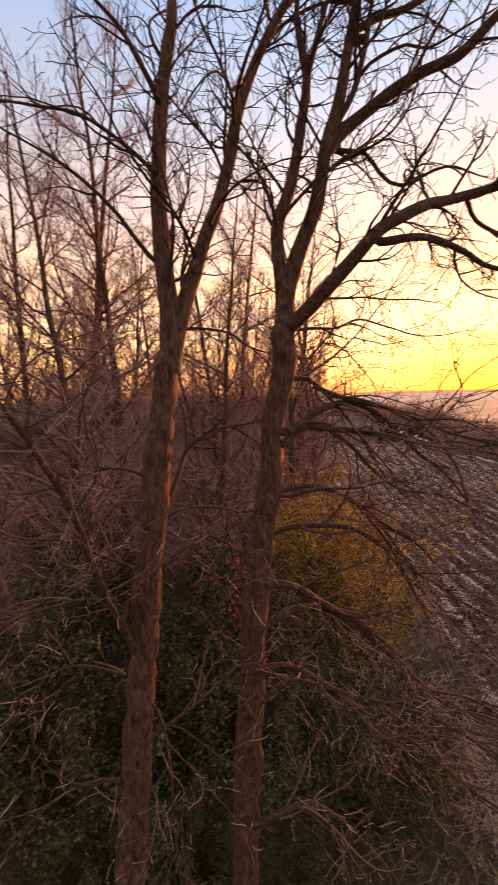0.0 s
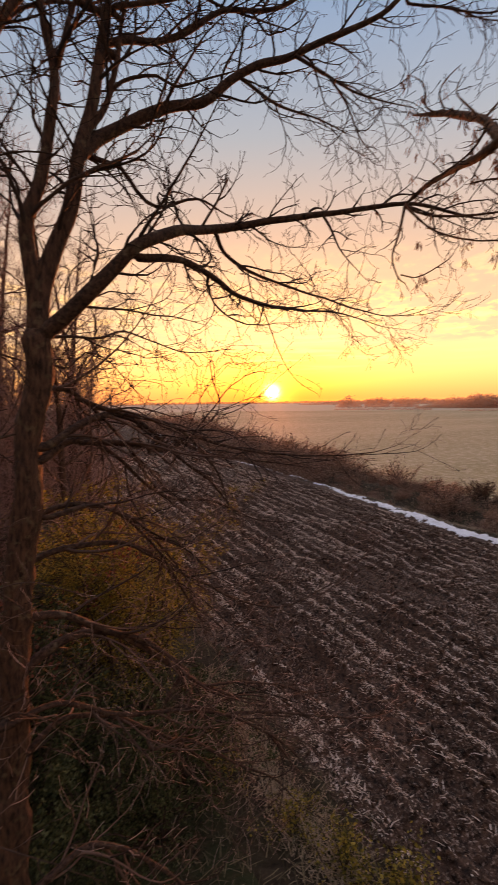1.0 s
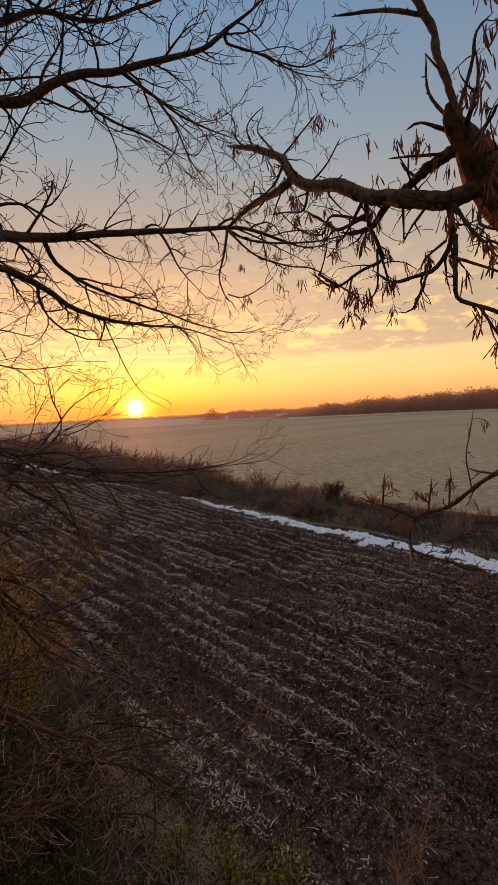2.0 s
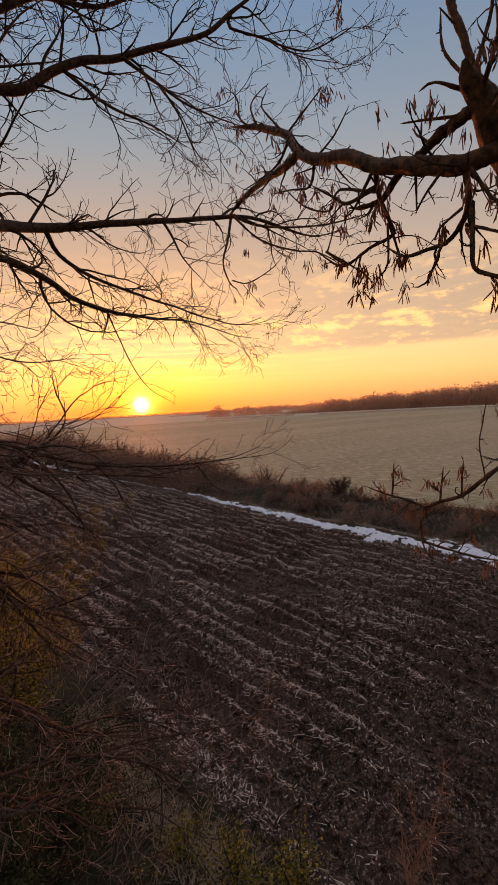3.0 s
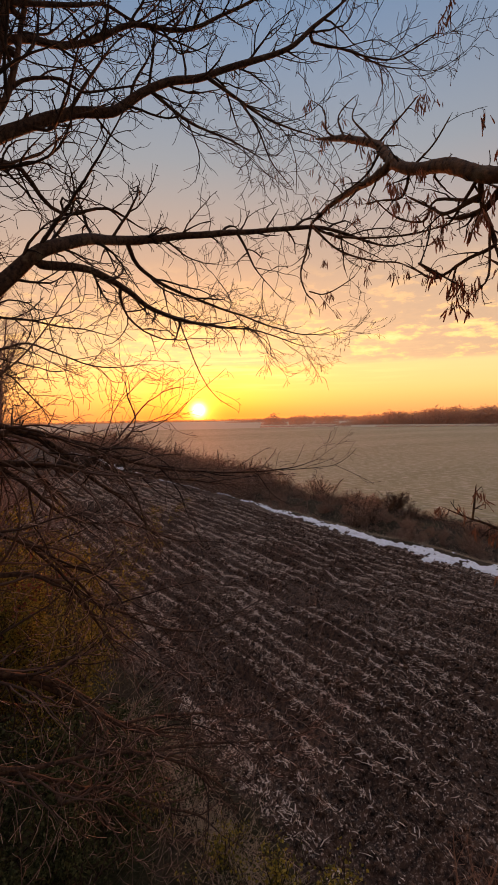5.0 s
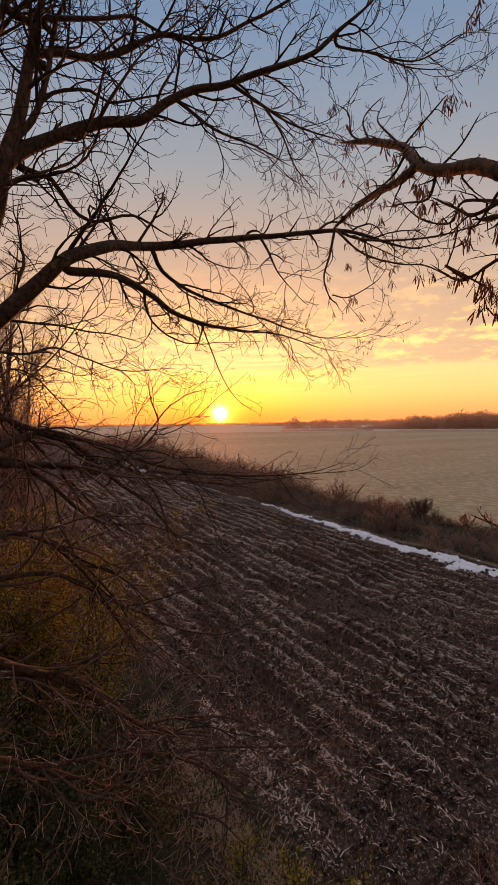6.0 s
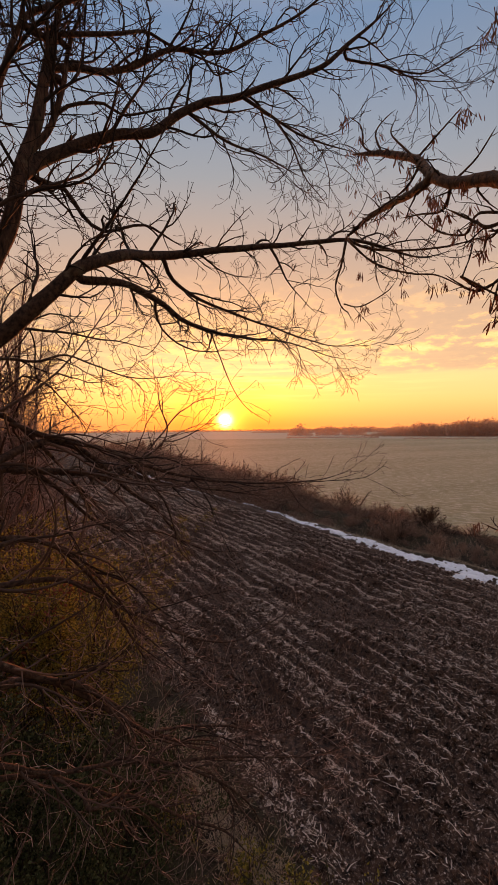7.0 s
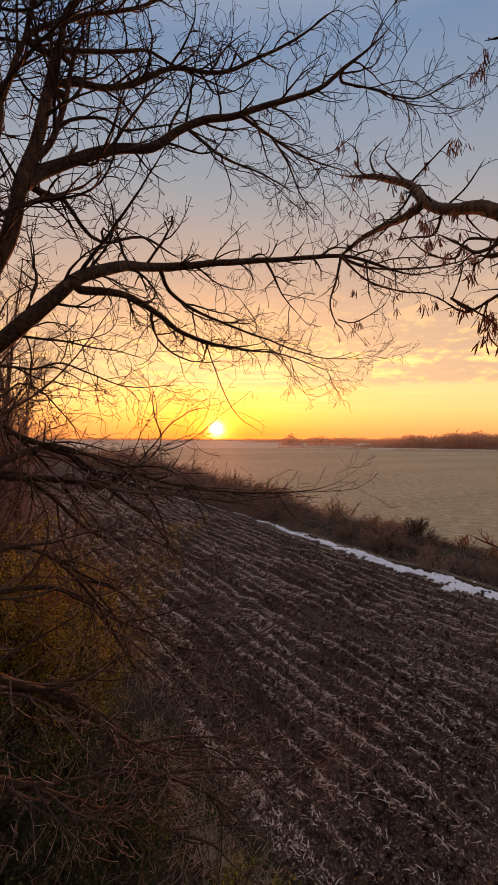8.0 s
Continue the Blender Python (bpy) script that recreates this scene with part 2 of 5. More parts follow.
xs = steps((-3000,), (-400, 400), (-60, 40), (-12, 4), (2.3, 0.6), (13.2, 0.07), (18.2, 0.3), (40, 2.5), (120, 10), (500, 40), (4000, 400))
ys = steps((-1500,), (-200, 200), (-30, 20), (1.0, 1.5), (20, 0.085), (45, 0.25), (90, 0.9), (160, 5), (500, 30), (4000, 350))
verts = [(x, y, soil_height(x, y)) for y in ys for x in xs]
nx = len(xs)
faces, zones = [], []
for j in range(len(ys) - 1):
    for i in range(nx - 1):
        faces.append((j * nx + i, j * nx + i + 1, (j + 1) * nx + i + 1, (j + 1) * nx + i))
        x, y = (xs[i] + xs[i + 1]) / 2, (ys[j] + ys[j + 1]) / 2
        wob = 0.35 * noise.noise((x * 0.9, y * 0.6, 2.0)) + 0.2 * noise.noise((x * 3, y * 3, 4.0))
        zones.append(0 if 2.8 + 0.02 * y + wob < x < lane(y) - 0.1 + wob else 1 if x > 17.3 + 2 * wob else 2 if x > 1.5 + 0.02 * y + wob else 3)
mesh = bpy.data.meshes.new("ground")
mesh.from_pydata(verts, [], faces)
for m in (soil, far_grass, verge_grass, litter):
    mesh.materials.append(m)
mesh.polygons.foreach_set("material_index", zones)
mesh.polygons.foreach_set("use_smooth", [True] * len(faces))
ground = tagged(new("ground", mesh), "frosted ploughed strip, dead verge and winter crop field", "ground", kind="structure")

# ---- wood: tapered limbs with procedural twigs ----


class Wood:
    """Gathers tapered tubes into one mesh."""

    def __init__(self, tips=None):
        self.v, self.f, self.n = [], [], 0
        self.tips = tips  # where the outermost twigs go, if they look different

    def tube(self, path, radii, sides, gnarl=0.0):
        p = np.asarray(path, float)
        r = np.asarray(radii, float)
        k = len(p)
        t = np.gradient(p, axis=0)
        t /= np.linalg.norm(t, axis=1)[:, None] + 1e-9
        u = np.cross(t, (0.31, 0.17, 0.93) if abs(t[0][2]) < 0.9 else (0.93, 0.31, 0.17))
        u /= np.linalg.norm(u, axis=1)[:, None] + 1e-9
        v = np.cross(t, u)
        a = np.arange(sides) * math.tau / sides
        ring = p[:, None] + r[:, None, None] * (np.cos(a)[None, :, None] * u[:, None] + np.sin(a)[None, :, None] * v[:, None])
        if gnarl:  # ridges, knots and furrows of bark
            around = np.cos(a)[None, :, None] * u[:, None] + np.sin(a)[None, :, None] * v[:, None]
            big = max(float(r.mean()), 0.004)
            for scale, amount in ((0.9 / big, 0.8), (2.6 / big, 0.7)):
                k1 = p[:, None] * scale * 0.4 + around * 1.2 * scale * big
                off = np.array([[noise.noise(Vector(q)) for q in row] for row in k1])
                ring = ring + around * (off * r[:, None] * gnarl * amount * 2.0)[:, :, None]
        self.v.append(ring.reshape(-1, 3))
        i = np.arange(k - 1)[:, None] * sides + self.n
        j = np.arange(sides)[None]
        j2 = (j + 1) % sides
        self.f.append(np.stack([i + j, i + j2, i + sides + j2, i + sides + j], -1).reshape(-1, 4))
        self.n += k * sides

    def mesh(self, name, mat):
        me = bpy.data.meshes.new(name)
        me.from_pydata(np.concatenate(self.v).tolist(), [], np.concatenate(self.f).tolist())
        me.polygons.foreach_set("use_smooth", [True] * len(me.polygons))
        me.materials.append(mat)
        return me


def part(name, data, parent, label="", kind=""):
    ob = new(name, data)
    ob.parent = parent
    return tagged(ob, label, kind=kind)


def curve_through(points, step):
    """A smooth path through a few points, with even steps."""
    p = np.asarray(points, float)
    p = np.vstack([2 * p[0] - p[1], p, 2 * p[-1] - p[-2]])
    out = []
    for a, b, c, d in zip(p[:-3], p[1:-2], p[2:-1], p[3:]):
        n = max(2, int(np.linalg.norm(c - b) / step))
        s = np.linspace(0, 1, n, endpoint=False)[:, None]
        out.append(0.5 * (2 * b + (c - a) * s + (2 * a - 5 * b + 4 * c - d) * s ** 2 + (3 * b - a - 3 * c + d) * s ** 3))
    return np.vstack(out + [p[-2][None]])


def knobbly(path, amount, rng, scale=4.0):
    o = rng.uniform(0, 50, 3)
    return np.array([q + amount * np.array(noise.noise_vector(Vector(q * scale + o))) for q in path])


def shoot(rng, start, way, length, bend, lift, n):
    """A twig's path: it wanders, and turns towards the light or the ground."""
    p, d = [np.array(start)], np.array(way) / np.linalg.norm(way)
    for _ in range(n):
        d = d + rng.normal(0, bend, 3) + np.array((0, 0, lift))
        d /= np.linalg.norm(d)
        p.append(p[-1] + d * length / n)
    return np.array(p)


def arched(rng, start, way, along, length, bend, lift, n):
    """A side shoot: it leaves at an angle, wanders off in slow bends and zigzags from bud to bud."""
    p, d = [np.array(start)], np.array(way) / np.linalg.norm(way)
    zig = np.cross(d, rng.normal(0, 1, 3))
    zig /= np.linalg.norm(zig) + 1e-9
    curl = rng.normal(0, bend * 0.75, 3)
    for k in range(n):
        curl = 0.75 * curl + rng.normal(0, bend * 0.42, 3)
        d = d + 0.06 * (along - d) + curl + zig * (bend * 0.5 * (1 if k % 2 else -1)) + np.array((0, 0, lift))
        d /= np.linalg.norm(d)
        p.append(p[-1] + d * length / n)
    return np.array(p)


def sprout(wood, rng, path, radii, per_m, length, depth, lift=0.02, begin=0.1, thin=0.0016, ends=None, bend=0.16, angle=(28, 65)):
    """Side shoots on alternate sides of a path, and shoots on those in turn."""
    seg = np.linalg.norm(np.diff(path, axis=0), axis=1)
    total = seg.sum()
    count = int(per_m * total * (1 - begin) + rng.uniform())
    if count < 1:
        return
    along = np.concatenate([[0], np.cumsum(seg)])
    turn = rng.uniform(0, math.tau)
    for s in begin + (1 - begin) * (np.arange(count) + rng.uniform(0, 1, count)) / count:
        k = max(min(np.searchsorted(along, s * total, "right") - 1, len(seg) - 1), 0)
        f = (s * total - along[k]) / max(seg[k], 1e-6)
        at = path[k] * (1 - f) + path[k + 1] * f
        r = radii[k] * (1 - f) + radii[k + 1] * f
        t = (path[k + 1] - path[k]) / max(seg[k], 1e-6)
        ref = np.cross(t, (0.13, 0.09, 1.0) if abs(t[2]) < 0.95 else (1.0, 0.1, 0.0))
        ref /= np.linalg.norm(ref) + 1e-9
        turn += math.pi + rng.normal(0, 0.7)
        side = math.cos(turn) * ref + math.sin(turn) * np.cross(t, ref)
        a = radians(rng.uniform(*angle))
        ln = length * (0.22 + 0.95 * rng.uniform() ** 1.3) * (1.0 - 0.45 * s)
        n = int(min(max(ln / 0.05, 3 if depth == 0 else 5), 12))
        p = arched(rng, at, t * math.cos(a) + side * math.sin(a), t, ln, bend, lift, n)
        r0 = min(r * 0.66, thin * (1.0 + 0.8 * depth) + 0.005 * ln)
        rr = r0 + (thin * 0.6 - r0) * np.linspace(0, 1, n + 1) ** 0.9
        (wood.tips if depth == 0 and wood.tips else wood).tube(p, rr, 3 if depth == 0 else 4)
        if ends is not None:
            ends.append((p[-1], p[-1] - p[-2]))
        if depth > 0:
            sprout(wood, rng, p, rr, per_m * 1.3, length * 0.45, depth - 1, lift, 0.15, thin, ends, bend * 1.3, (34, 74))


def limb(tree, name, points, r0, r1, mat, twigs=None, rng=None, sides=10, step=0.05, rough=0.012, per_m=6.0, length=0.5, depth=1, lift=0.0, begin=0.15, thin=0.0018, ends=None, label="", bend=0.16, angle=(28, 65), gnarl=0.0, tip=0.15):
    """One bough as a part of its tree; its side shoots go into the tree's twigs."""
    path = knobbly(curve_through(points, step), rough, rng)
    u = np.linspace(0, 1, len(path))
    radii = (r0 + (r1 - r0) * u ** 0.8) * (1 + 0.03 * np.sin(u * 40 + r0 * 900))
    if tip:
        radii = radii * (0.22 + 0.78 * np.clip((1 - u) / tip, 0, 1) ** 0.7)
    wood = Wood()
    tail = (path[-1] - path[-2]) / np.linalg.norm(path[-1] - path[-2])
    full = np.vstack([path, path[-1] + tail * radii[-1] * 0.7, path[-1] + tail * radii[-1]])
    wood.tube(full, np.concatenate([radii, [radii[-1] * 0.7, radii[-1] * 0.08]]), sides, gnarl)
    me = wood.mesh(name, mat)
    part(name, me, tree, label)
    if twigs is not None:
        sprout(twigs, rng, path, radii, per_m, length, depth, lift, begin, thin, ends, bend, angle)
    return path, radii


def standing(name, label, category, x, y, group="", z=None):
    e = new(name)
    e.location = (x, y, soil_height(x, y) if z is None else z)
    return tagged(e, label, category, group)


def local(points, tree):
    o = tree.location
    return [(x - o.x, y - o.y, z - o.z) for x, y, z in points]


# two twin-stemmed field-edge trees and the ash whose bough hangs close by
tree_a = standing("bare_tree", "bare twin-stemmed tree with ridged brown bark at the wood edge", "tree", -0.86, 2.12, "trees at the wood edge", 0.0)
rng = np.random.default_rng(11)
fine, low_fine = Wood(), Wood(Wood())
limb(tree_a, "trunk", local([(-0.86, 2.12, -0.1), (-0.81, 2.15, 1.41), (-0.75, 2.17, 2.07), (-0.66, 2.2, 3.05), (-0.59, 2.22, 3.66), (-0.52, 2.24, 4.22), (-0.48, 2.25, 4.56)], tree_a), 0.095, 0.062, bark, None, rng, 18, 0.03, 0.018, gnarl=0.14, tip=0)
limb(tree_a, "stem", local([(-0.46, 2.26, 4.50), (-0.46, 2.29, 4.86), (-0.48, 2.31, 5.17), (-0.49, 2.34, 5.47), (-0.47, 2.38, 5.81), (-0.43, 2.41, 6.07), (-0.41, 2.44, 6.29), (-0.39, 2.48, 6.63)], tree_a), 0.058, 0.026, bark, fine, rng, 10, per_m=9, length=1.2, depth=2, begin=0.12, lift=0.04, thin=0.0031, bend=0.2)
limb(tree_a, "stem", local([(-0.46, 2.26, 4.53), (-0.40, 2.33, 4.81), (-0.33, 2.40, 5.04), (-0.25, 2.46, 5.28), (-0.16, 2.53, 5.57), (-0.09, 2.59, 5.90), (-0.01, 2.64, 6.14), (0.09, 2.70, 6.36), (0.22, 2.75, 6.61), (0.29, 2.80, 6.97)], tree_a), 0.05, 0.02, bark, fine, rng, 10, per_m=9, length=1.2, depth=2, begin=0.12, lift=0.04, thin=0.0031, bend=0.2)
limb(tree_a, "limb", local([(0.04, 2.67, 6.25), (0.00, 2.76, 6.25), (0.14, 2.82, 6.47), (0.29, 2.87, 6.59), (0.56, 2.90, 6.71), (0.81, 2.90, 6.89)], tree_a), 0.016, 0.005, limb_bark, fine, rng, 7, per_m=7.5, length=0.7, depth=2, lift=0.03, thin=0.0026, bend=0.24, angle=(20, 52))
limb(tree_a, "limb", local([(-0.49, 2.34, 5.47), (-0.51, 2.24, 5.48), (-0.62, 2.19, 5.56), (-0.78, 2.11, 5.65), (-0.94, 2.02, 5.64), (-1.15, 1.88, 5.60)], tree_a), 0.013, 0.004, limb_bark, fine, rng, 7, per_m=7.5, length=0.7, depth=2, lift=0.03, thin=0.0026, bend=0.24, angle=(20, 52))
limb(tree_a, "limb", local([(-0.47, 2.38, 5.83), (-0.48, 2.25, 5.85), (-0.54, 2.21, 5.94), (-0.61, 2.17, 6.05), (-0.68, 2.12, 6.11), (-0.79, 2.05, 6.24)], tree_a), 0.016, 0.006, limb_bark, fine, rng, 7, per_m=7.5, length=0.7, depth=2, lift=0.03, thin=0.0026, bend=0.24, angle=(20, 52))
limb(tree_a, "limb", local([(-0.11, 2.57, 5.82), (-0.11, 2.36, 5.86), (-0.18, 2.39, 6.05), (-0.25, 2.42, 6.20), (-0.29, 2.45, 6.35), (-0.33, 2.48, 6.53)], tree_a), 0.012, 0.005, limb_bark, fine, rng, 7, per_m=7.5, length=0.7, depth=2, lift=0.03, thin=0.0026, bend=0.24, angle=(20, 52))
limb(tree_a, "limb", local([(-0.11, 2.57, 5.83), (-0.11, 2.36, 5.87), (-0.17, 2.31, 5.93), (-0.24, 2.27, 5.86), (-0.32, 2.22, 5.72), (-0.35, 2.17, 5.62)], tree_a), 0.008, 0.003, limb_bark, fine, rng, 7, per_m=7.5, length=0.7, depth=2, lift=0.03, thin=0.0026, bend=0.24, angle=(20, 52))
limb(tree_a, "limb", local([(-0.66, 2.20, 2.98), (-0.77, 2.09, 3.33), (-0.82, 2.00, 3.58), (-0.82, 1.92, 3.77), (-0.87, 1.81, 4.03), (-0.91, 1.72, 4.19), (-0.92, 1.63, 4.29), (-0.96, 1.52, 4.45)], tree_a), 0.024, 0.012, limb_bark, low_fine, rng, 9, per_m=8.5, length=1.0, depth=2, lift=0.0, thin=0.0024, bend=0.2, angle=(24, 58))
limb(tree_a, "limb", local([(-0.57, 2.23, 3.84), (-0.51, 2.26, 3.83), (-0.47, 2.33, 3.94), (-0.40, 2.41, 4.11), (-0.27, 2.49, 4.19), (-0.11, 2.56, 4.21), (0.05, 2.62, 4.24)], tree_a), 0.016, 0.008, limb_bark, fine, rng, 7, per_m=7.5, length=0.7, depth=2, lift=0.03, thin=0.0026, bend=0.24, angle=(20, 52))
limb(tree_a, "limb", local([(-0.48, 2.25, 4.56), (-0.38, 2.31, 4.72), (-0.18, 2.40, 4.71), (-0.06, 2.48, 4.64), (0.11, 2.55, 4.60)], tree_a), 0.009, 0.004, limb_bark, fine, rng, 7, per_m=7.5, length=0.7, depth=2, lift=0.03, thin=0.0026, bend=0.24, angle=(20, 52))
limb(tree_a, "limb", local([(-0.61, 2.22, 3.47), (-0.75, 2.09, 3.59), (-0.91, 1.95, 3.73), (-1.03, 1.80, 3.80), (-1.12, 1.65, 3.91)], tree_a), 0.011, 0.004, limb_bark, low_fine, rng, 8, per_m=8.5, length=1.0, depth=2, begin=0.1, lift=0.01, thin=0.0024, bend=0.2)
limb(tree_a, "limb", local([(-0.64, 2.21, 3.20), (-0.81, 2.05, 3.41), (-0.95, 1.87, 3.46), (-1.05, 1.70, 3.49), (-1.10, 1.55, 3.46)], tree_a), 0.012, 0.004, limb_bark, low_fine, rng, 8, per_m=8.5, length=1.0, depth=2, begin=0.1, lift=0.01, thin=0.0024, bend=0.2)
limb(tree_a, "limb", local([(-0.58, 2.22, 3.72), (-0.43, 2.39, 3.77), (-0.22, 2.54, 3.72), (-0.10, 2.67, 3.66), (0.19, 2.79, 3.72)], tree_a), 0.01, 0.004, limb_bark, low_fine, rng, 8, per_m=8.5, length=1.0, depth=2, begin=0.1, lift=0.01, thin=0.0024, bend=0.2)
limb(tree_a, "limb", local([(-0.61, 2.22, 3.47), (-0.45, 2.28, 3.53), (-0.30, 2.33, 3.62), (-0.12, 2.37, 3.49), (0.03, 2.40, 3.33)], tree_a), 0.01, 0.004, limb_bark, low_fine, rng, 8, per_m=8.5, length=1.0, depth=2, begin=0.1, lift=0.01, thin=0.0024, bend=0.2)
limb(tree_a, "limb", local([(-0.71, 2.19, 2.47), (-0.58, 2.25, 2.55), (-0.43, 2.30, 2.65), (-0.14, 2.36, 2.85), (0.02, 2.38, 2.79), (0.21, 2.39, 2.64)], tree_a), 0.012, 0.004, limb_bark, low_fine, rng, 8, per_m=8.5, length=1.0, depth=2, begin=0.1, lift=0.01, thin=0.0024, bend=0.2)
limb(tree_a, "limb", local([(-0.68, 2.20, 2.78), (-0.59, 2.17, 2.71), (-0.53, 2.13, 2.51), (-0.52, 2.09, 2.20), (-0.49, 2.04, 1.84)], tree_a), 0.009, 0.004, limb_bark, low_fine, rng, 8, per_m=8.5, length=1.0, depth=2, begin=0.1, lift=0.01, thin=0.0024, bend=0.2)
limb(tree_a, "limb", local([(-0.56, 2.23, 3.95), (-0.72, 2.26, 4.02), (-0.94, 2.26, 3.99), (-1.15, 2.25, 3.91), (-1.35, 2.22, 3.89)], tree_a), 0.01, 0.004, limb_bark, low_fine, rng, 8, per_m=8.5, length=1.0, depth=2, begin=0.1, lift=0.01, thin=0.0024, bend=0.2)
limb(tree_a, "limb", local([(-0.67, 2.20, 2.88), (-0.98, 2.19, 2.96), (-1.20, 2.19, 2.90), (-1.44, 2.17, 2.82)], tree_a), 0.011, 0.004, limb_bark, low_fine, rng, 8, per_m=8.5, length=1.0, depth=2, begin=0.1, lift=0.01, thin=0.0024, bend=0.2)
limb(tree_a, "limb", local([(-0.73, 2.18, 2.24), (-0.90, 2.12, 2.36), (-1.12, 2.01, 2.34), (-1.29, 1.91, 2.20)], tree_a), 0.012, 0.004, limb_bark, low_fine, rng, 8, per_m=8.5, length=1.0, depth=2, begin=0.1, lift=0.01, thin=0.0024, bend=0.2)
part("crown", fine.mesh("crown", twig_bark), tree_a, kind="stuff")
part("undercrown", low_fine.mesh("undercrown", brown_twig), tree_a, kind="stuff")
part("twig_fringe", low_fine.tips.mesh("twig_fringe", limb_twig), tree_a, "pale twig ends, pinkish light painted in", kind="stuff")
tree_b = standing("bare_tree", "bare forked tree with long arching limbs over the field", "tree", -0.24, 2.6, "trees at the wood edge", 0.0)
rng = np.random.default_rng(12)
fine, low_fine = Wood(), Wood(Wood())
limb(tree_b, "trunk", local([(-0.24, 2.6, -0.1), (-0.17, 2.59, 0.81), (-0.16, 2.6, 1.62), (-0.1, 2.6, 2.61), (-0.06, 2.6, 3.17), (0.01, 2.6, 3.7), (0.08, 2.6, 4.24), (0.13, 2.6, 4.57), (0.14, 2.6, 4.73)], tree_b), 0.098, 0.066, bark, None, rng, 18, 0.03, 0.018, gnarl=0.14, tip=0)
limb(tree_b, "stem", local([(0.13, 2.61, 4.67), (0.13, 2.63, 5.02), (0.11, 2.65, 5.31), (0.19, 2.66, 5.55), (0.25, 2.68, 5.83), (0.29, 2.70, 6.12), (0.26, 2.72, 6.35), (0.25, 2.74, 6.66)], tree_b), 0.05, 0.018, bark, fine, rng, 10, per_m=9.5, length=1.25, depth=2, begin=0.22, lift=0.02, thin=0.0036, bend=0.18, angle=(22, 60))
limb(tree_b, "stem", local([(0.29, 2.70, 6.13), (0.36, 2.72, 6.36), (0.42, 2.74, 6.56), (0.47, 2.76, 6.90)], tree_b), 0.02, 0.008, bark, fine, rng, 10, per_m=9.5, length=1.25, depth=2, begin=0.22, lift=0.02, thin=0.0036, bend=0.18, angle=(22, 60))
limb(tree_b, "stem", local([(0.14, 2.61, 4.73), (0.18, 2.64, 5.03), (0.32, 2.65, 5.40), (0.39, 2.67, 5.71), (0.46, 2.69, 5.97), (0.51, 2.70, 6.22), (0.56, 2.72, 6.45), (0.64, 2.73, 6.80)], tree_b), 0.056, 0.022, bark, fine, rng, 10, per_m=9.5, length=1.25, depth=2, begin=0.22, lift=0.02, thin=0.0036, bend=0.18, angle=(22, 60))
limb(tree_b, "stem", local([(0.43, 2.68, 5.84), (0.56, 2.71, 6.07), (0.62, 2.73, 6.30), (0.66, 2.75, 6.53), (0.75, 2.76, 6.81)], tree_b), 0.022, 0.01, bark, fine, rng, 10, per_m=9.5, length=1.25, depth=2, begin=0.22, lift=0.02, thin=0.0036, bend=0.18, angle=(22, 60))
limb(tree_b, "limb", local([(0.40, 2.67, 5.74), (0.51, 2.74, 5.87), (0.69, 2.75, 6.00), (0.92, 2.72, 6.13), (1.13, 2.69, 6.20), (1.29, 2.66, 6.35), (1.47, 2.61, 6.46), (1.68, 2.53, 6.54), (1.92, 2.41, 6.64), (2.14, 2.27, 6.73), (2.30, 2.17, 6.88), (2.42, 2.09, 7.01), (2.54, 2.00, 7.15)], tree_b), 0.042, 0.009, limb_bark, fine, rng, 10, per_m=11.1, length=0.85, depth=2, begin=0.1, lift=0.0, thin=0.0031, bend=0.23, angle=(22, 60))
limb(tree_b, "limb", local([(0.62, 2.73, 6.33), (0.54, 2.73, 6.35), (0.70, 2.76, 6.46), (0.87, 2.78, 6.51), (1.08, 2.77, 6.64), (1.29, 2.74, 6.80), (1.62, 2.64, 6.86), (1.87, 2.54, 7.02), (2.12, 2.42, 7.19), (2.36, 2.28, 7.42)], tree_b), 0.024, 0.006, limb_bark, fine, rng, 8, per_m=11.1, length=0.8, depth=2, begin=0.1, lift=0.01, thin=0.0028, bend=0.25, angle=(22, 60))
limb(tree_b, "limb", local([(0.67, 2.75, 6.54), (0.60, 2.72, 6.57), (0.83, 2.74, 6.68), (1.10, 2.73, 6.82), (1.26, 2.74, 6.83), (1.52, 2.69, 6.80), (1.78, 2.62, 6.75)], tree_b), 0.018, 0.004, limb_bark, fine, rng, 8, per_m=11.1, length=0.8, depth=2, begin=0.1, lift=0.01, thin=0.0028, bend=0.25, angle=(22, 60))
limb(tree_b, "limb", local([(0.58, 2.72, 6.51), (0.43, 2.70, 6.54), (0.67, 2.76, 6.82), (0.98, 2.78, 7.04), (1.27, 2.78, 7.29), (1.59, 2.74, 7.58)], tree_b), 0.02, 0.006, limb_bark, fine, rng, 8, per_m=11.1, length=0.8, depth=2, begin=0.1, lift=0.01, thin=0.0028, bend=0.25, angle=(22, 60))
limb(tree_b, "limb", local([(0.57, 2.72, 6.10), (0.65, 2.70, 6.19), (0.83, 2.65, 6.24), (0.93, 2.61, 6.19), (1.12, 2.52, 6.23), (1.27, 2.45, 6.28)], tree_b), 0.012, 0.004, limb_bark, fine, rng, 8, per_m=6.4, length=0.5, depth=1, begin=0.2, lift=0.01, thin=0.0031, bend=0.2)
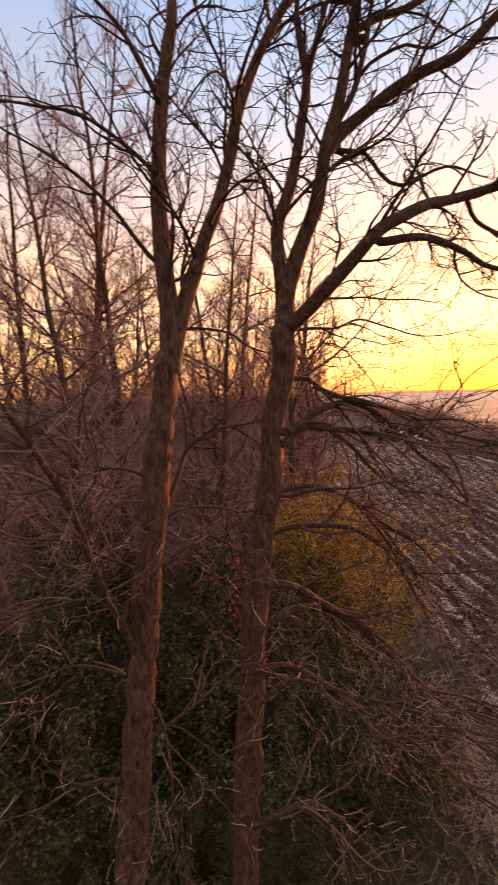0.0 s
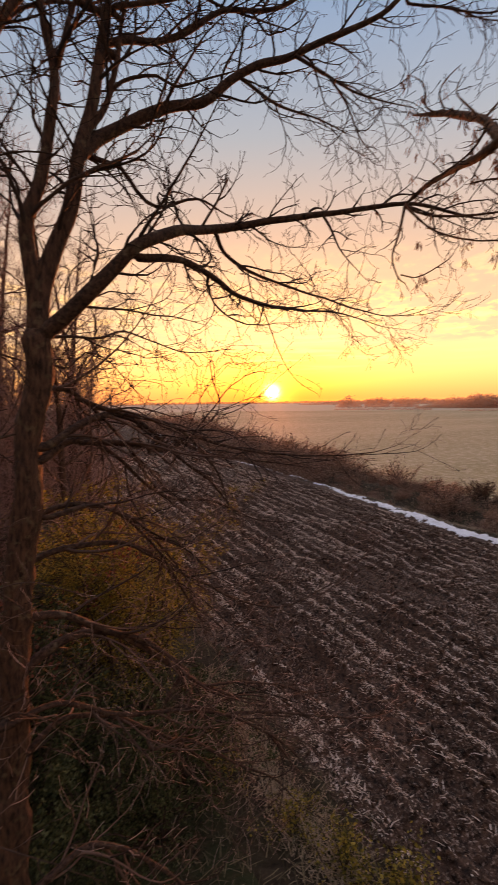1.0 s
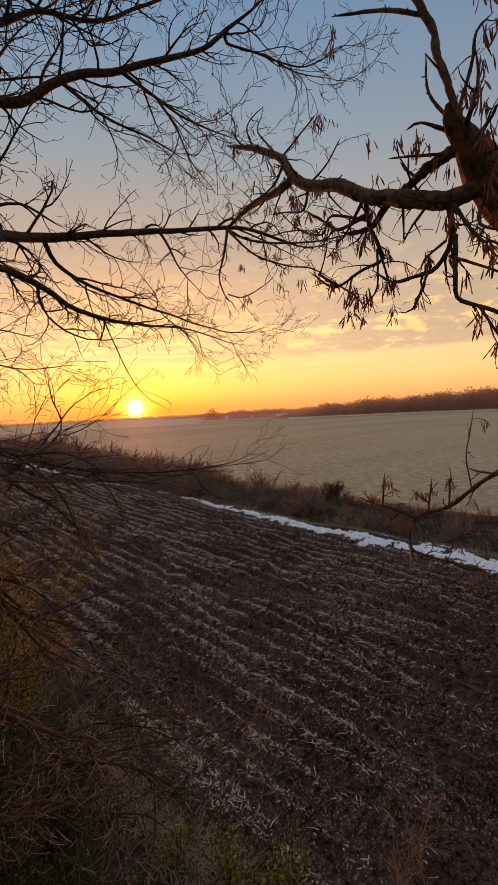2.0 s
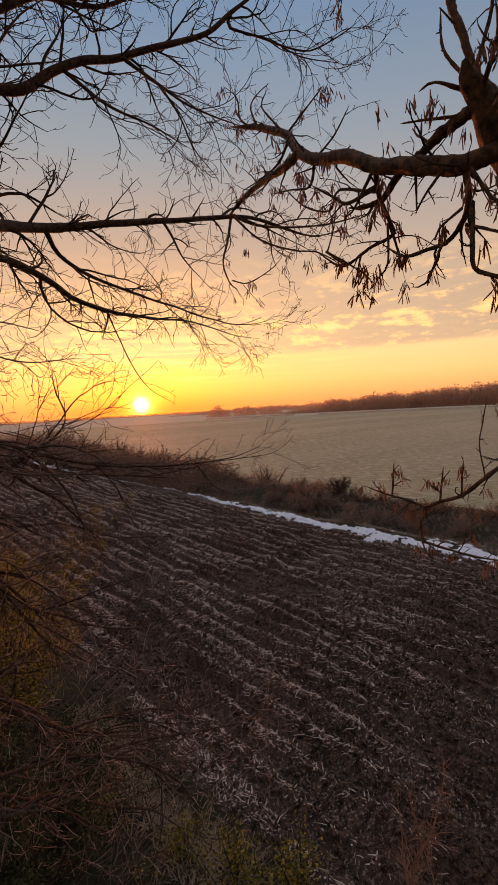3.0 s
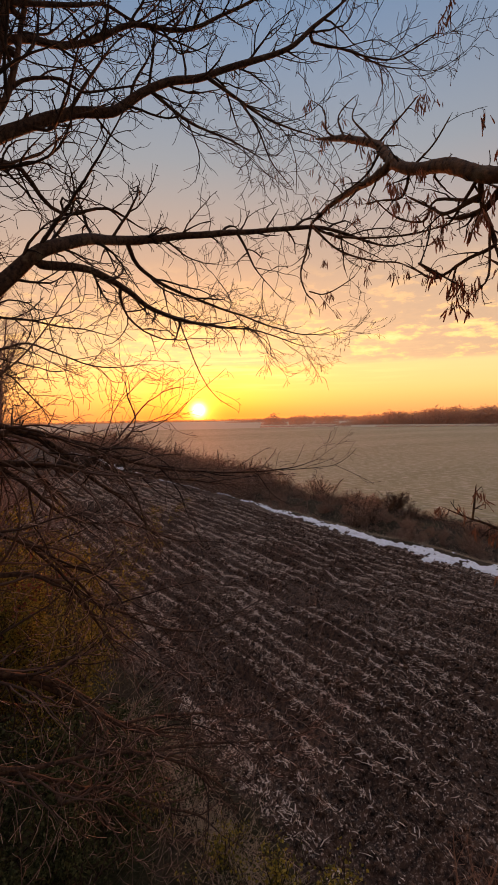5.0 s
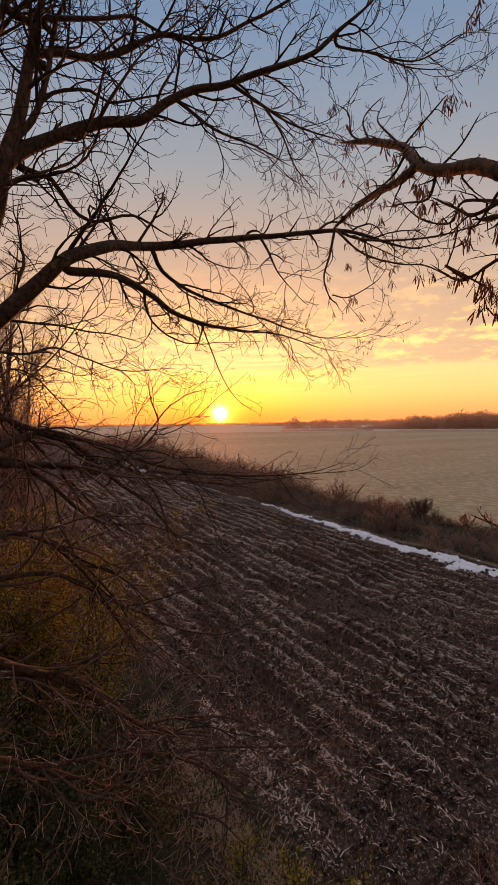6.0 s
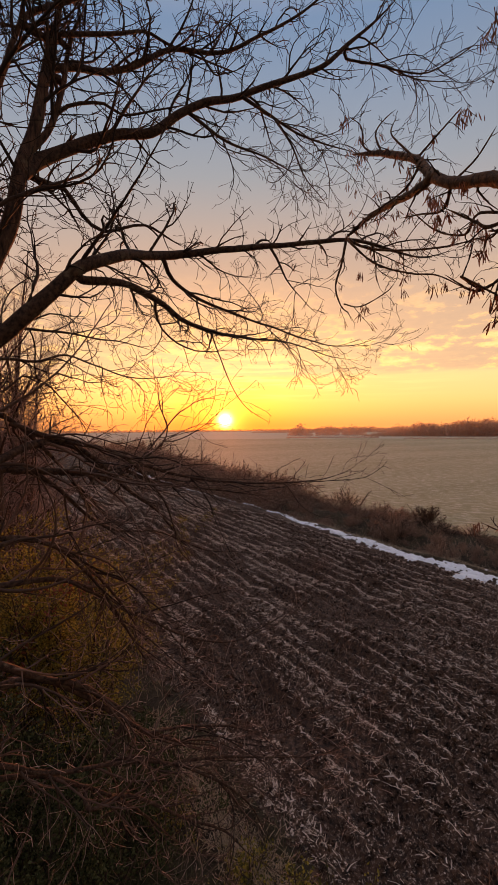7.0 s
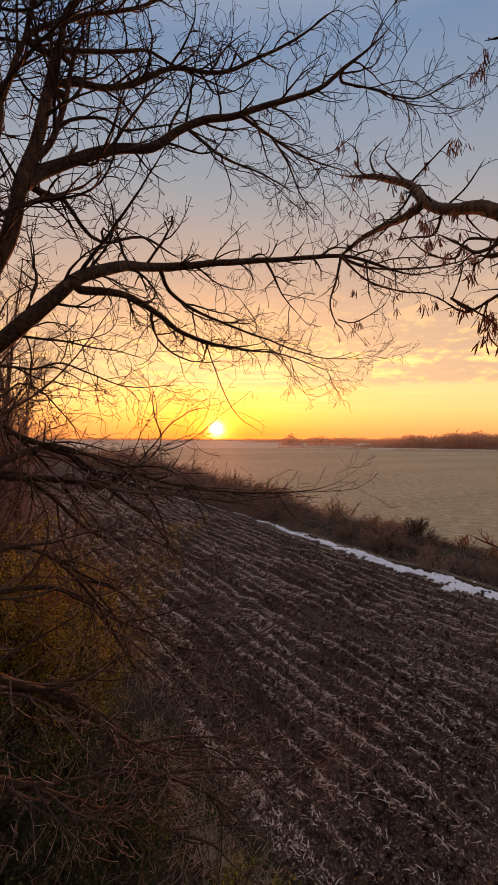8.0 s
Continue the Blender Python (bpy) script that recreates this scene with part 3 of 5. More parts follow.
limb(tree_b, "limb", local([(0.41, 2.67, 5.78), (0.49, 2.74, 5.76), (0.63, 2.75, 5.75), (0.72, 2.76, 5.64), (0.85, 2.76, 5.57), (1.08, 2.71, 5.64), (1.32, 2.65, 5.53)], tree_b), 0.017, 0.005, limb_bark, fine, rng, 8, per_m=6.4, length=0.5, depth=1, begin=0.2, lift=0.01, thin=0.0031, bend=0.2)
limb(tree_b, "limb", local([(1.34, 2.64, 6.38), (1.60, 2.61, 6.27), (1.85, 2.51, 6.19), (2.09, 2.39, 6.07)], tree_b), 0.013, 0.003, limb_bark, fine, rng, 8, per_m=11.1, length=0.8, depth=2, begin=0.1, lift=0.01, thin=0.0028, bend=0.25, angle=(22, 60))
limb(tree_b, "limb", local([(1.67, 2.53, 6.54), (1.89, 2.38, 6.35), (2.04, 2.21, 6.19), (2.20, 2.02, 6.08)], tree_b), 0.013, 0.003, limb_bark, fine, rng, 8, per_m=11.1, length=0.8, depth=2, begin=0.1, lift=0.01, thin=0.0028, bend=0.25, angle=(22, 60))
limb(tree_b, "limb", local([(1.86, 2.40, 6.38), (1.96, 2.35, 6.21), (2.04, 2.29, 5.99), (2.14, 2.21, 5.80)], tree_b), 0.009, 0.002, limb_bark, fine, rng, 8, per_m=11.1, length=0.8, depth=2, begin=0.1, lift=0.01, thin=0.0028, bend=0.25, angle=(22, 60))
limb(tree_b, "limb", local([(0.14, 2.60, 4.73), (0.28, 2.54, 4.85), (0.39, 2.49, 4.97), (0.52, 2.45, 5.10), (0.65, 2.42, 5.22), (0.87, 2.52, 5.35), (1.18, 2.69, 5.47), (1.46, 2.63, 5.53), (1.92, 2.41, 5.59), (2.24, 2.22, 5.63), (2.44, 2.10, 5.59), (2.67, 1.91, 5.50), (2.84, 1.76, 5.53)], tree_b), 0.046, 0.006, limb_bark, fine, rng, 10, per_m=11.1, length=0.85, depth=2, begin=0.1, lift=0.0, thin=0.0031, bend=0.23, angle=(22, 60))
limb(tree_b, "limb", local([(0.62, 2.43, 5.19), (0.65, 2.48, 5.17), (0.93, 2.59, 5.22), (1.21, 2.76, 5.19), (1.42, 2.84, 5.11), (1.73, 2.96, 5.09), (2.19, 3.22, 5.14), (2.64, 3.27, 5.15), (3.09, 3.16, 5.04), (3.29, 3.02, 5.00)], tree_b), 0.026, 0.003, limb_bark, fine, rng, 8, per_m=11.1, length=0.8, depth=2, begin=0.1, lift=0.01, thin=0.0028, bend=0.25, angle=(22, 60))
limb(tree_b, "limb", local([(1.18, 2.69, 5.47), (1.30, 2.80, 5.37), (1.54, 2.85, 5.28), (1.83, 2.87, 5.22), (2.15, 2.83, 5.15), (2.45, 2.79, 5.08), (2.78, 2.69, 5.04), (3.10, 2.57, 5.15)], tree_b), 0.015, 0.002, limb_bark, fine, rng, 8, per_m=11.1, length=0.8, depth=2, begin=0.1, lift=0.01, thin=0.0028, bend=0.25, angle=(22, 60))
limb(tree_b, "limb", local([(1.65, 2.93, 5.10), (1.73, 2.94, 4.89), (1.81, 2.92, 4.71), (1.92, 2.88, 4.54), (2.08, 2.81, 4.42)], tree_b), 0.006, 0.002, limb_bark, fine, rng, 5, per_m=12.8, length=0.12, depth=0, lift=-0.03)
limb(tree_b, "limb", local([(0.07, 2.60, 4.17), (0.15, 2.59, 4.16), (0.32, 2.68, 4.26), (0.49, 2.76, 4.32), (0.64, 2.83, 4.29), (0.83, 2.89, 4.17), (1.00, 2.95, 4.00), (1.26, 2.96, 3.77), (1.49, 2.97, 3.44)], tree_b), 0.0275, 0.0048, limb_bark, low_fine, rng, 8, per_m=8.5, length=1.0, depth=2, begin=0.08, lift=0.0, thin=0.0024, bend=0.2, angle=(24, 58))
limb(tree_b, "limb", local([(0.06, 2.60, 4.09), (0.12, 2.59, 4.09), (0.29, 2.73, 4.17), (0.53, 2.84, 4.14), (0.77, 2.94, 4.10), (0.95, 3.04, 4.14), (1.23, 3.09, 4.01), (1.64, 3.07, 3.92), (2.14, 2.93, 3.83)], tree_b), 0.0263, 0.0036, limb_bark, low_fine, rng, 8, per_m=8.5, length=1.0, depth=2, begin=0.08, lift=0.0, thin=0.0024, bend=0.2, angle=(24, 58))
limb(tree_b, "limb", local([(0.02, 2.60, 3.76), (0.18, 2.65, 3.81), (0.36, 2.69, 3.80), (0.53, 2.72, 3.73), (0.67, 2.75, 3.61), (0.82, 2.78, 3.42), (0.94, 2.80, 3.25), (1.08, 2.82, 2.97)], tree_b), 0.0175, 0.0048, limb_bark, low_fine, rng, 8, per_m=8.5, length=1.0, depth=2, begin=0.08, lift=0.0, thin=0.0024, bend=0.2, angle=(24, 58))
limb(tree_b, "limb", local([(-0.01, 2.60, 3.53), (0.20, 2.66, 3.57), (0.45, 2.70, 3.55), (0.66, 2.73, 3.47), (0.81, 2.76, 3.33), (0.96, 2.78, 3.09), (1.11, 2.80, 2.76)], tree_b), 0.0213, 0.0048, limb_bark, low_fine, rng, 8, per_m=8.5, length=1.0, depth=2, begin=0.08, lift=0.0, thin=0.0024, bend=0.2, angle=(24, 58))
limb(tree_b, "limb", local([(-0.08, 2.60, 2.88), (0.02, 2.65, 2.95), (0.20, 2.70, 3.01), (0.43, 2.74, 2.97), (0.64, 2.76, 2.82), (0.90, 2.75, 2.56), (1.17, 2.72, 2.35), (1.49, 2.63, 2.21)], tree_b), 0.0325, 0.006, limb_bark, low_fine, rng, 8, per_m=8.5, length=1.0, depth=2, begin=0.08, lift=0.0, thin=0.0024, bend=0.2, angle=(24, 58))
limb(tree_b, "limb", local([(-0.12, 2.60, 2.37), (-0.12, 2.54, 2.38), (0.02, 2.60, 2.51), (0.18, 2.66, 2.55), (0.44, 2.69, 2.43), (0.72, 2.70, 2.21), (0.95, 2.69, 2.00), (1.25, 2.64, 1.62)], tree_b), 0.0225, 0.0048, limb_bark, low_fine, rng, 8, per_m=8.5, length=1.0, depth=2, begin=0.08, lift=0.0, thin=0.0024, bend=0.2, angle=(24, 58))
limb(tree_b, "limb", local([(-0.09, 2.60, 2.72), (-0.15, 2.48, 2.72), (0.12, 2.56, 2.72), (0.43, 2.61, 2.51), (0.77, 2.61, 2.41), (1.08, 2.59, 2.31), (1.35, 2.54, 2.15), (1.62, 2.47, 1.90), (1.80, 2.44, 1.55)], tree_b), 0.0213, 0.0048, limb_bark, low_fine, rng, 8, per_m=8.5, length=1.0, depth=2, begin=0.08, lift=0.0, thin=0.0024, bend=0.2, angle=(24, 58))
limb(tree_b, "limb", local([(-0.16, 2.60, 1.69), (-0.11, 2.49, 1.68), (0.19, 2.53, 1.79), (0.35, 2.56, 1.73), (0.52, 2.57, 1.57), (0.83, 2.54, 1.20), (1.16, 2.46, 0.80)], tree_b), 0.025, 0.0072, limb_bark, low_fine, rng, 8, per_m=8.5, length=1.0, depth=2, begin=0.08, lift=0.0, thin=0.0024, bend=0.2, angle=(24, 58))
limb(tree_b, "limb", local([(0.11, 2.60, 4.43), (0.25, 2.71, 4.47), (0.41, 2.81, 4.37), (0.58, 2.91, 4.18), (0.74, 3.00, 3.94), (0.95, 3.07, 3.62)], tree_b), 0.0175, 0.0036, limb_bark, low_fine, rng, 8, per_m=8.5, length=1.0, depth=2, begin=0.08, lift=0.0, thin=0.0024, bend=0.2, angle=(24, 58))
limb(tree_b, "limb", local([(0.02, 2.60, 3.79), (0.15, 2.57, 3.78), (0.35, 2.61, 3.81), (0.55, 2.65, 3.71), (0.71, 2.67, 3.53), (0.83, 2.70, 3.33), (0.96, 2.73, 3.08), (1.08, 2.75, 2.85)], tree_b), 0.0163, 0.0036, limb_bark, low_fine, rng, 8, per_m=8.5, length=1.0, depth=2, begin=0.08, lift=0.0, thin=0.0024, bend=0.2, angle=(24, 58))
limb(tree_b, "limb", local([(-0.05, 2.60, 3.22), (0.17, 2.62, 3.20), (0.41, 2.68, 3.02), (0.65, 2.73, 2.87), (0.86, 2.76, 2.66), (1.05, 2.79, 2.39), (1.25, 2.81, 2.23), (1.57, 2.75, 2.08)], tree_b), 0.0275, 0.0048, limb_bark, low_fine, rng, 8, per_m=8.5, length=1.0, depth=2, begin=0.08, lift=0.0, thin=0.0024, bend=0.2, angle=(24, 58))
limb(tree_b, "limb", local([(0.91, 2.75, 2.55), (0.77, 2.69, 2.38), (0.93, 2.67, 2.35), (1.17, 2.61, 2.25), (1.38, 2.55, 2.15), (1.52, 2.51, 1.96), (1.66, 2.46, 1.74)], tree_b), 0.015, 0.0048, limb_bark, low_fine, rng, 8, per_m=8.5, length=1.0, depth=2, begin=0.08, lift=0.0, thin=0.0024, bend=0.2, angle=(24, 58))
limb(tree_b, "limb", local([(1.17, 2.61, 2.25), (1.55, 2.56, 2.17), (1.88, 2.49, 2.07), (2.20, 2.39, 2.02), (2.52, 2.25, 2.08)], tree_b), 0.0112, 0.0036, limb_bark, low_fine, rng, 8, per_m=8.5, length=1.0, depth=2, begin=0.08, lift=0.0, thin=0.0024, bend=0.2, angle=(24, 58))
limb(tree_b, "limb", local([(0.65, 2.70, 2.26), (0.64, 2.56, 2.24), (0.80, 2.56, 2.23), (0.96, 2.55, 2.15), (1.23, 2.49, 1.93), (1.46, 2.41, 1.80), (1.61, 2.37, 1.57)], tree_b), 0.015, 0.0048, limb_bark, low_fine, rng, 8, per_m=8.5, length=1.0, depth=2, begin=0.08, lift=0.0, thin=0.0024, bend=0.2, angle=(24, 58))
limb(tree_b, "limb", local([(1.01, 2.79, 2.45), (1.02, 2.71, 2.44), (1.35, 2.74, 2.35), (1.66, 2.75, 2.22), (1.99, 2.72, 2.07), (2.39, 2.60, 2.13), (2.68, 2.52, 2.24)], tree_b), 0.0112, 0.0036, limb_bark, low_fine, rng, 8, per_m=8.5, length=1.0, depth=2, begin=0.08, lift=0.0, thin=0.0024, bend=0.2, angle=(24, 58))
limb(tree_b, "limb", local([(0.33, 2.74, 4.16), (0.69, 2.86, 4.13), (0.89, 2.96, 4.05), (1.11, 3.05, 4.14), (1.50, 3.06, 4.02), (2.03, 2.93, 3.94), (2.52, 2.75, 3.95), (2.82, 2.66, 4.02)], tree_b), 0.0187, 0.0036, limb_bark, low_fine, rng, 8, per_m=8.5, length=1.0, depth=2, begin=0.08, lift=0.0, thin=0.0024, bend=0.2, angle=(24, 58))
limb(tree_b, "limb", local([(0.32, 2.76, 4.42), (0.58, 2.74, 4.32), (0.84, 2.75, 4.25), (1.02, 2.77, 4.14), (1.21, 2.77, 3.90), (1.30, 2.80, 3.66), (1.41, 2.82, 3.44)], tree_b), 0.0163, 0.0036, limb_bark, low_fine, rng, 8, per_m=8.5, length=1.0, depth=2, begin=0.08, lift=0.0, thin=0.0024, bend=0.2, angle=(24, 58))
limb(tree_b, "limb", local([(0.43, 2.79, 4.15), (0.59, 2.83, 4.02), (0.74, 2.91, 3.85), (0.93, 2.98, 3.71), (1.25, 2.98, 3.65), (1.59, 2.95, 3.48), (1.90, 2.90, 3.42)], tree_b), 0.015, 0.0036, limb_bark, low_fine, rng, 8, per_m=8.5, length=1.0, depth=2, begin=0.08, lift=0.0, thin=0.0024, bend=0.2, angle=(24, 58))
limb(tree_b, "limb", local([(1.01, 3.01, 4.10), (1.05, 2.86, 4.16), (1.22, 2.85, 4.27), (1.28, 2.88, 4.39), (1.26, 2.94, 4.52), (1.26, 3.00, 4.70)], tree_b), 0.0088, 0.0036, limb_bark, low_fine, rng, 8, per_m=8.5, length=1.0, depth=2, begin=0.08, lift=0.0, thin=0.0024, bend=0.2, angle=(24, 58))
limb(tree_b, "limb", local([(0.84, 2.76, 3.28), (0.88, 2.71, 3.30), (1.09, 2.79, 3.13), (1.38, 2.82, 2.93), (1.70, 2.81, 2.81), (2.02, 2.77, 2.87), (2.28, 2.75, 2.94)], tree_b), 0.0112, 0.0036, limb_bark, low_fine, rng, 8, per_m=8.5, length=1.0, depth=2, begin=0.08, lift=0.0, thin=0.0024, bend=0.2, angle=(24, 58))
limb(tree_b, "limb", local([(2.28, 2.18, 6.86), (2.32, 2.23, 6.84), (2.47, 2.10, 6.78), (2.59, 1.99, 6.71), (2.71, 1.88, 6.68), (2.82, 1.74, 6.74), (2.92, 1.62, 6.82)], tree_b), 0.01, 0.003, limb_bark, fine, rng, 8, per_m=11.1, length=0.8, depth=2, begin=0.1, lift=0.01, thin=0.0028, bend=0.25, angle=(22, 60))
limb(tree_b, "limb", local([(2.58, 2.01, 6.72), (2.70, 1.91, 6.65), (2.84, 1.75, 6.58)], tree_b), 0.006, 0.002, limb_bark, fine, rng, 8, per_m=11.1, length=0.8, depth=2, begin=0.1, lift=0.01, thin=0.0028, bend=0.25, angle=(22, 60))
limb(tree_b, "limb", local([(0.29, 2.54, 4.86), (0.32, 2.77, 4.93), (0.46, 2.86, 4.96), (0.63, 2.95, 4.98), (0.85, 3.02, 4.97), (1.05, 3.07, 4.98), (1.31, 3.10, 4.93)], tree_b), 0.011, 0.003, limb_bark, fine, rng, 8, per_m=11.1, length=0.8, depth=2, begin=0.1, lift=0.01, thin=0.0028, bend=0.25, angle=(22, 60))
limb(tree_b, "limb", local([(0.14, 2.60, 4.73), (0.31, 2.77, 4.77), (0.49, 2.90, 4.79), (0.67, 3.02, 4.85), (0.87, 3.13, 4.81), (1.17, 3.20, 4.75), (1.57, 3.21, 4.79)], tree_b), 0.01, 0.003, limb_bark, fine, rng, 8, per_m=11.1, length=0.8, depth=2, begin=0.1, lift=0.01, thin=0.0028, bend=0.25, angle=(22, 60))
limb(tree_b, "limb", local([(0.13, 2.60, 4.62), (0.29, 2.77, 4.60), (0.39, 2.82, 4.69), (0.52, 2.87, 4.65), (0.65, 2.91, 4.53), (0.78, 2.95, 4.35)], tree_b), 0.008, 0.003, limb_bark, fine, rng, 8, per_m=11.1, length=0.8, depth=2, begin=0.1, lift=0.01, thin=0.0028, bend=0.25, angle=(22, 60))
part("crown", fine.mesh("crown", twig_bark), tree_b, kind="stuff")
part("undercrown", low_fine.mesh("undercrown", brown_twig), tree_b, kind="stuff")
part("twig_fringe", low_fine.tips.mesh("twig_fringe", limb_twig), tree_b, "pale twig ends, pinkish light painted in", kind="stuff")
ash = standing("ash_tree", "ash tree with furrowed bark and hanging bunches of dry keys", "tree", 1.62, -0.75, "", 0.0)
rng = np.random.default_rng(13)
fine = Wood()
spurs = []
limb(ash, "trunk", local([(1.62, -0.75, -0.1), (1.58, -0.66, 1.2), (1.46, -0.42, 2.8), (1.27, -0.08, 4.05), (1.14, 0.12, 4.61), (1.11, 0.17, 4.69), (1.09, 0.21, 4.75), (1.07, 0.24, 4.8), (1.05, 0.25, 4.84), (1.03, 0.26, 4.87), (1.01, 0.27, 4.89), (0.99, 0.27, 4.91)], ash), 0.085, 0.033, locust_bark, None, rng, 28, 0.012, 0.012, gnarl=0.13, tip=0.018)
limb(ash, "bough", local([(1.07, 0.24, 4.80), (1.01, 0.28, 4.77), (1.01, 0.32, 4.78), (1.02, 0.39, 4.81), (1.03, 0.46, 4.84), (1.05, 0.54, 4.90), (1.08, 0.64, 4.95), (1.12, 0.73, 5.02), (1.20, 0.84, 5.14), (1.27, 0.98, 5.24), (1.31, 1.08, 5.31), (1.35, 1.23, 5.40)], ash), 0.0175, 0.0085, locust_bark, fine, rng, 16, 0.008, 0.007, per_m=22, length=0.13, depth=2, lift=0.0, begin=0.03, thin=0.0011, ends=spurs, bend=0.32, gnarl=0.12)
limb(ash, "bough", local([(1.11, 0.71, 5.01), (1.15, 0.81, 5.02), (1.23, 0.96, 5.07), (1.34, 1.17, 5.12), (1.40, 1.31, 5.13)], ash), 0.0115, 0.007, locust_bark, fine, rng, 8, 0.012, 0.008, per_m=26, length=0.11, depth=2, lift=-0.02, begin=0.08, thin=0.0010, ends=spurs, bend=0.32, gnarl=0.18)
limb(ash, "bough", local([(1.40, 1.31, 5.13), (1.38, 1.31, 5.03), (1.36, 1.32, 4.94), (1.37, 1.30, 4.86), (1.38, 1.28, 4.84), (1.38, 1.26, 4.80)], ash), 0.006, 0.002, locust_bark, fine, rng, 8, 0.012, 0.008, per_m=26, length=0.11, depth=2, lift=-0.02, begin=0.08, thin=0.0010, ends=spurs, bend=0.32, gnarl=0.18)
limb(ash, "bough", local([(1.37, 1.30, 4.87), (1.40, 1.24, 4.85), (1.45, 1.16, 4.89), (1.45, 1.12, 4.91)], ash), 0.003, 0.0015, locust_bark, fine, rng, 8, 0.012, 0.008, per_m=26, length=0.11, depth=2, lift=-0.02, begin=0.08, thin=0.0010, ends=spurs, bend=0.32, gnarl=0.18)
limb(ash, "bough", local([(1.40, 1.31, 5.13), (1.47, 1.26, 5.09), (1.57, 1.17, 5.07), (1.66, 1.07, 5.07), (1.75, 0.96, 5.09), (1.80, 0.89, 5.10)], ash), 0.006, 0.002, locust_bark, fine, rng, 8, 0.012, 0.008, per_m=26, length=0.11, depth=2, lift=-0.02, begin=0.08, thin=0.0010, ends=spurs, bend=0.32, gnarl=0.18)
limb(ash, "bough", local([(1.40, 1.31, 5.13), (1.46, 1.22, 5.02), (1.53, 1.11, 4.96), (1.56, 1.02, 4.93), (1.60, 0.93, 4.86)], ash), 0.005, 0.002, locust_bark, fine, rng, 8, 0.012, 0.008, per_m=26, length=0.11, depth=2, lift=-0.02, begin=0.08, thin=0.0010, ends=spurs, bend=0.32, gnarl=0.18)
limb(ash, "bough", local([(1.03, 0.26, 4.86), (1.01, 0.28, 4.97), (1.01, 0.30, 5.03), (1.02, 0.31, 5.08), (1.01, 0.33, 5.13), (1.01, 0.36, 5.20)], ash), 0.0058, 0.0075, locust_bark, fine, rng, 12, 0.008, 0.006, per_m=9, length=0.09, depth=0, lift=0.0, thin=0.0024, bend=0.4, gnarl=0.2)
limb(ash, "bough", local([(1.02, 0.32, 5.11), (1.00, 0.37, 5.14), (1.00, 0.42, 5.17), (0.99, 0.47, 5.19), (0.98, 0.50, 5.20)], ash), 0.005, 0.0025, locust_bark, fine, rng, 8, 0.01, 0.005, per_m=14, length=0.035, depth=0, lift=0.0, begin=0.1, thin=0.0018, bend=0.4, gnarl=0.2)
limb(ash, "bough", local([(1.01, 0.27, 4.89), (1.02, 0.24, 4.98), (1.02, 0.23, 5.03), (1.04, 0.21, 5.06)], ash), 0.0045, 0.002, locust_bark, fine, rng, 8, 0.012, 0.008, per_m=26, length=0.11, depth=2, lift=-0.02, begin=0.08, thin=0.0010, ends=spurs, bend=0.32, gnarl=0.18)
limb(ash, "bough", local([(1.03, 0.26, 4.86), (1.04, 0.32, 4.86), (1.05, 0.36, 4.85), (1.08, 0.41, 4.85), (1.09, 0.45, 4.84), (1.10, 0.49, 4.81), (1.10, 0.54, 4.81), (1.12, 0.59, 4.83)], ash), 0.012, 0.0045, locust_bark, fine, rng, 12, 0.006, 0.005, per_m=16, length=0.10, depth=1, lift=0.0, thin=0.0020, ends=spurs, bend=0.3, gnarl=0.24)
limb(ash, "bough", local([(1.04, 0.47, 4.85), (1.07, 0.48, 4.80), (1.11, 0.48, 4.76), (1.14, 0.49, 4.74), (1.14, 0.55, 4.73), (1.14, 0.61, 4.71), (1.15, 0.65, 4.72), (1.14, 0.71, 4.77)], ash), 0.0055, 0.0025, locust_bark, fine, rng, 8, 0.012, 0.008, per_m=26, length=0.11, depth=2, lift=-0.02, begin=0.08, thin=0.0010, ends=spurs, bend=0.32, gnarl=0.18)
limb(ash, "bough", local([(1.11, 0.48, 4.76), (1.11, 0.46, 4.68), (1.12, 0.46, 4.65)], ash), 0.004, 0.002, locust_bark, fine, rng, 8, 0.012, 0.008, per_m=26, length=0.11, depth=2, lift=-0.02, begin=0.08, thin=0.0010, ends=spurs, bend=0.32, gnarl=0.18)
limb(ash, "bough", local([(1.06, 0.48, 4.82), (1.06, 0.55, 4.81), (1.07, 0.59, 4.84), (1.06, 0.65, 4.89)], ash), 0.0055, 0.002, locust_bark, fine, rng, 8, 0.012, 0.008, per_m=26, length=0.11, depth=2, lift=-0.02, begin=0.08, thin=0.0010, ends=spurs, bend=0.32, gnarl=0.18)
limb(ash, "bough", local([(1.01, 0.28, 4.77), (1.02, 0.28, 4.71), (1.04, 0.30, 4.68), (1.05, 0.33, 4.66), (1.06, 0.37, 4.66), (1.06, 0.42, 4.66), (1.06, 0.47, 4.70)], ash), 0.0065, 0.0025, locust_bark, fine, rng, 8, 0.012, 0.008, per_m=26, length=0.11, depth=2, lift=-0.02, begin=0.08, thin=0.0010, ends=spurs, bend=0.32, gnarl=0.18)
limb(ash, "bough", local([(1.02, 0.28, 4.71), (0.99, 0.27, 4.63), (1.00, 0.27, 4.59), (1.01, 0.24, 4.57), (1.02, 0.20, 4.55), (1.03, 0.16, 4.51)], ash), 0.0052, 0.003, locust_bark, fine, rng, 8, 0.012, 0.008, per_m=26, length=0.11, depth=2, lift=-0.02, begin=0.08, thin=0.0010, ends=spurs, bend=0.32, gnarl=0.18)
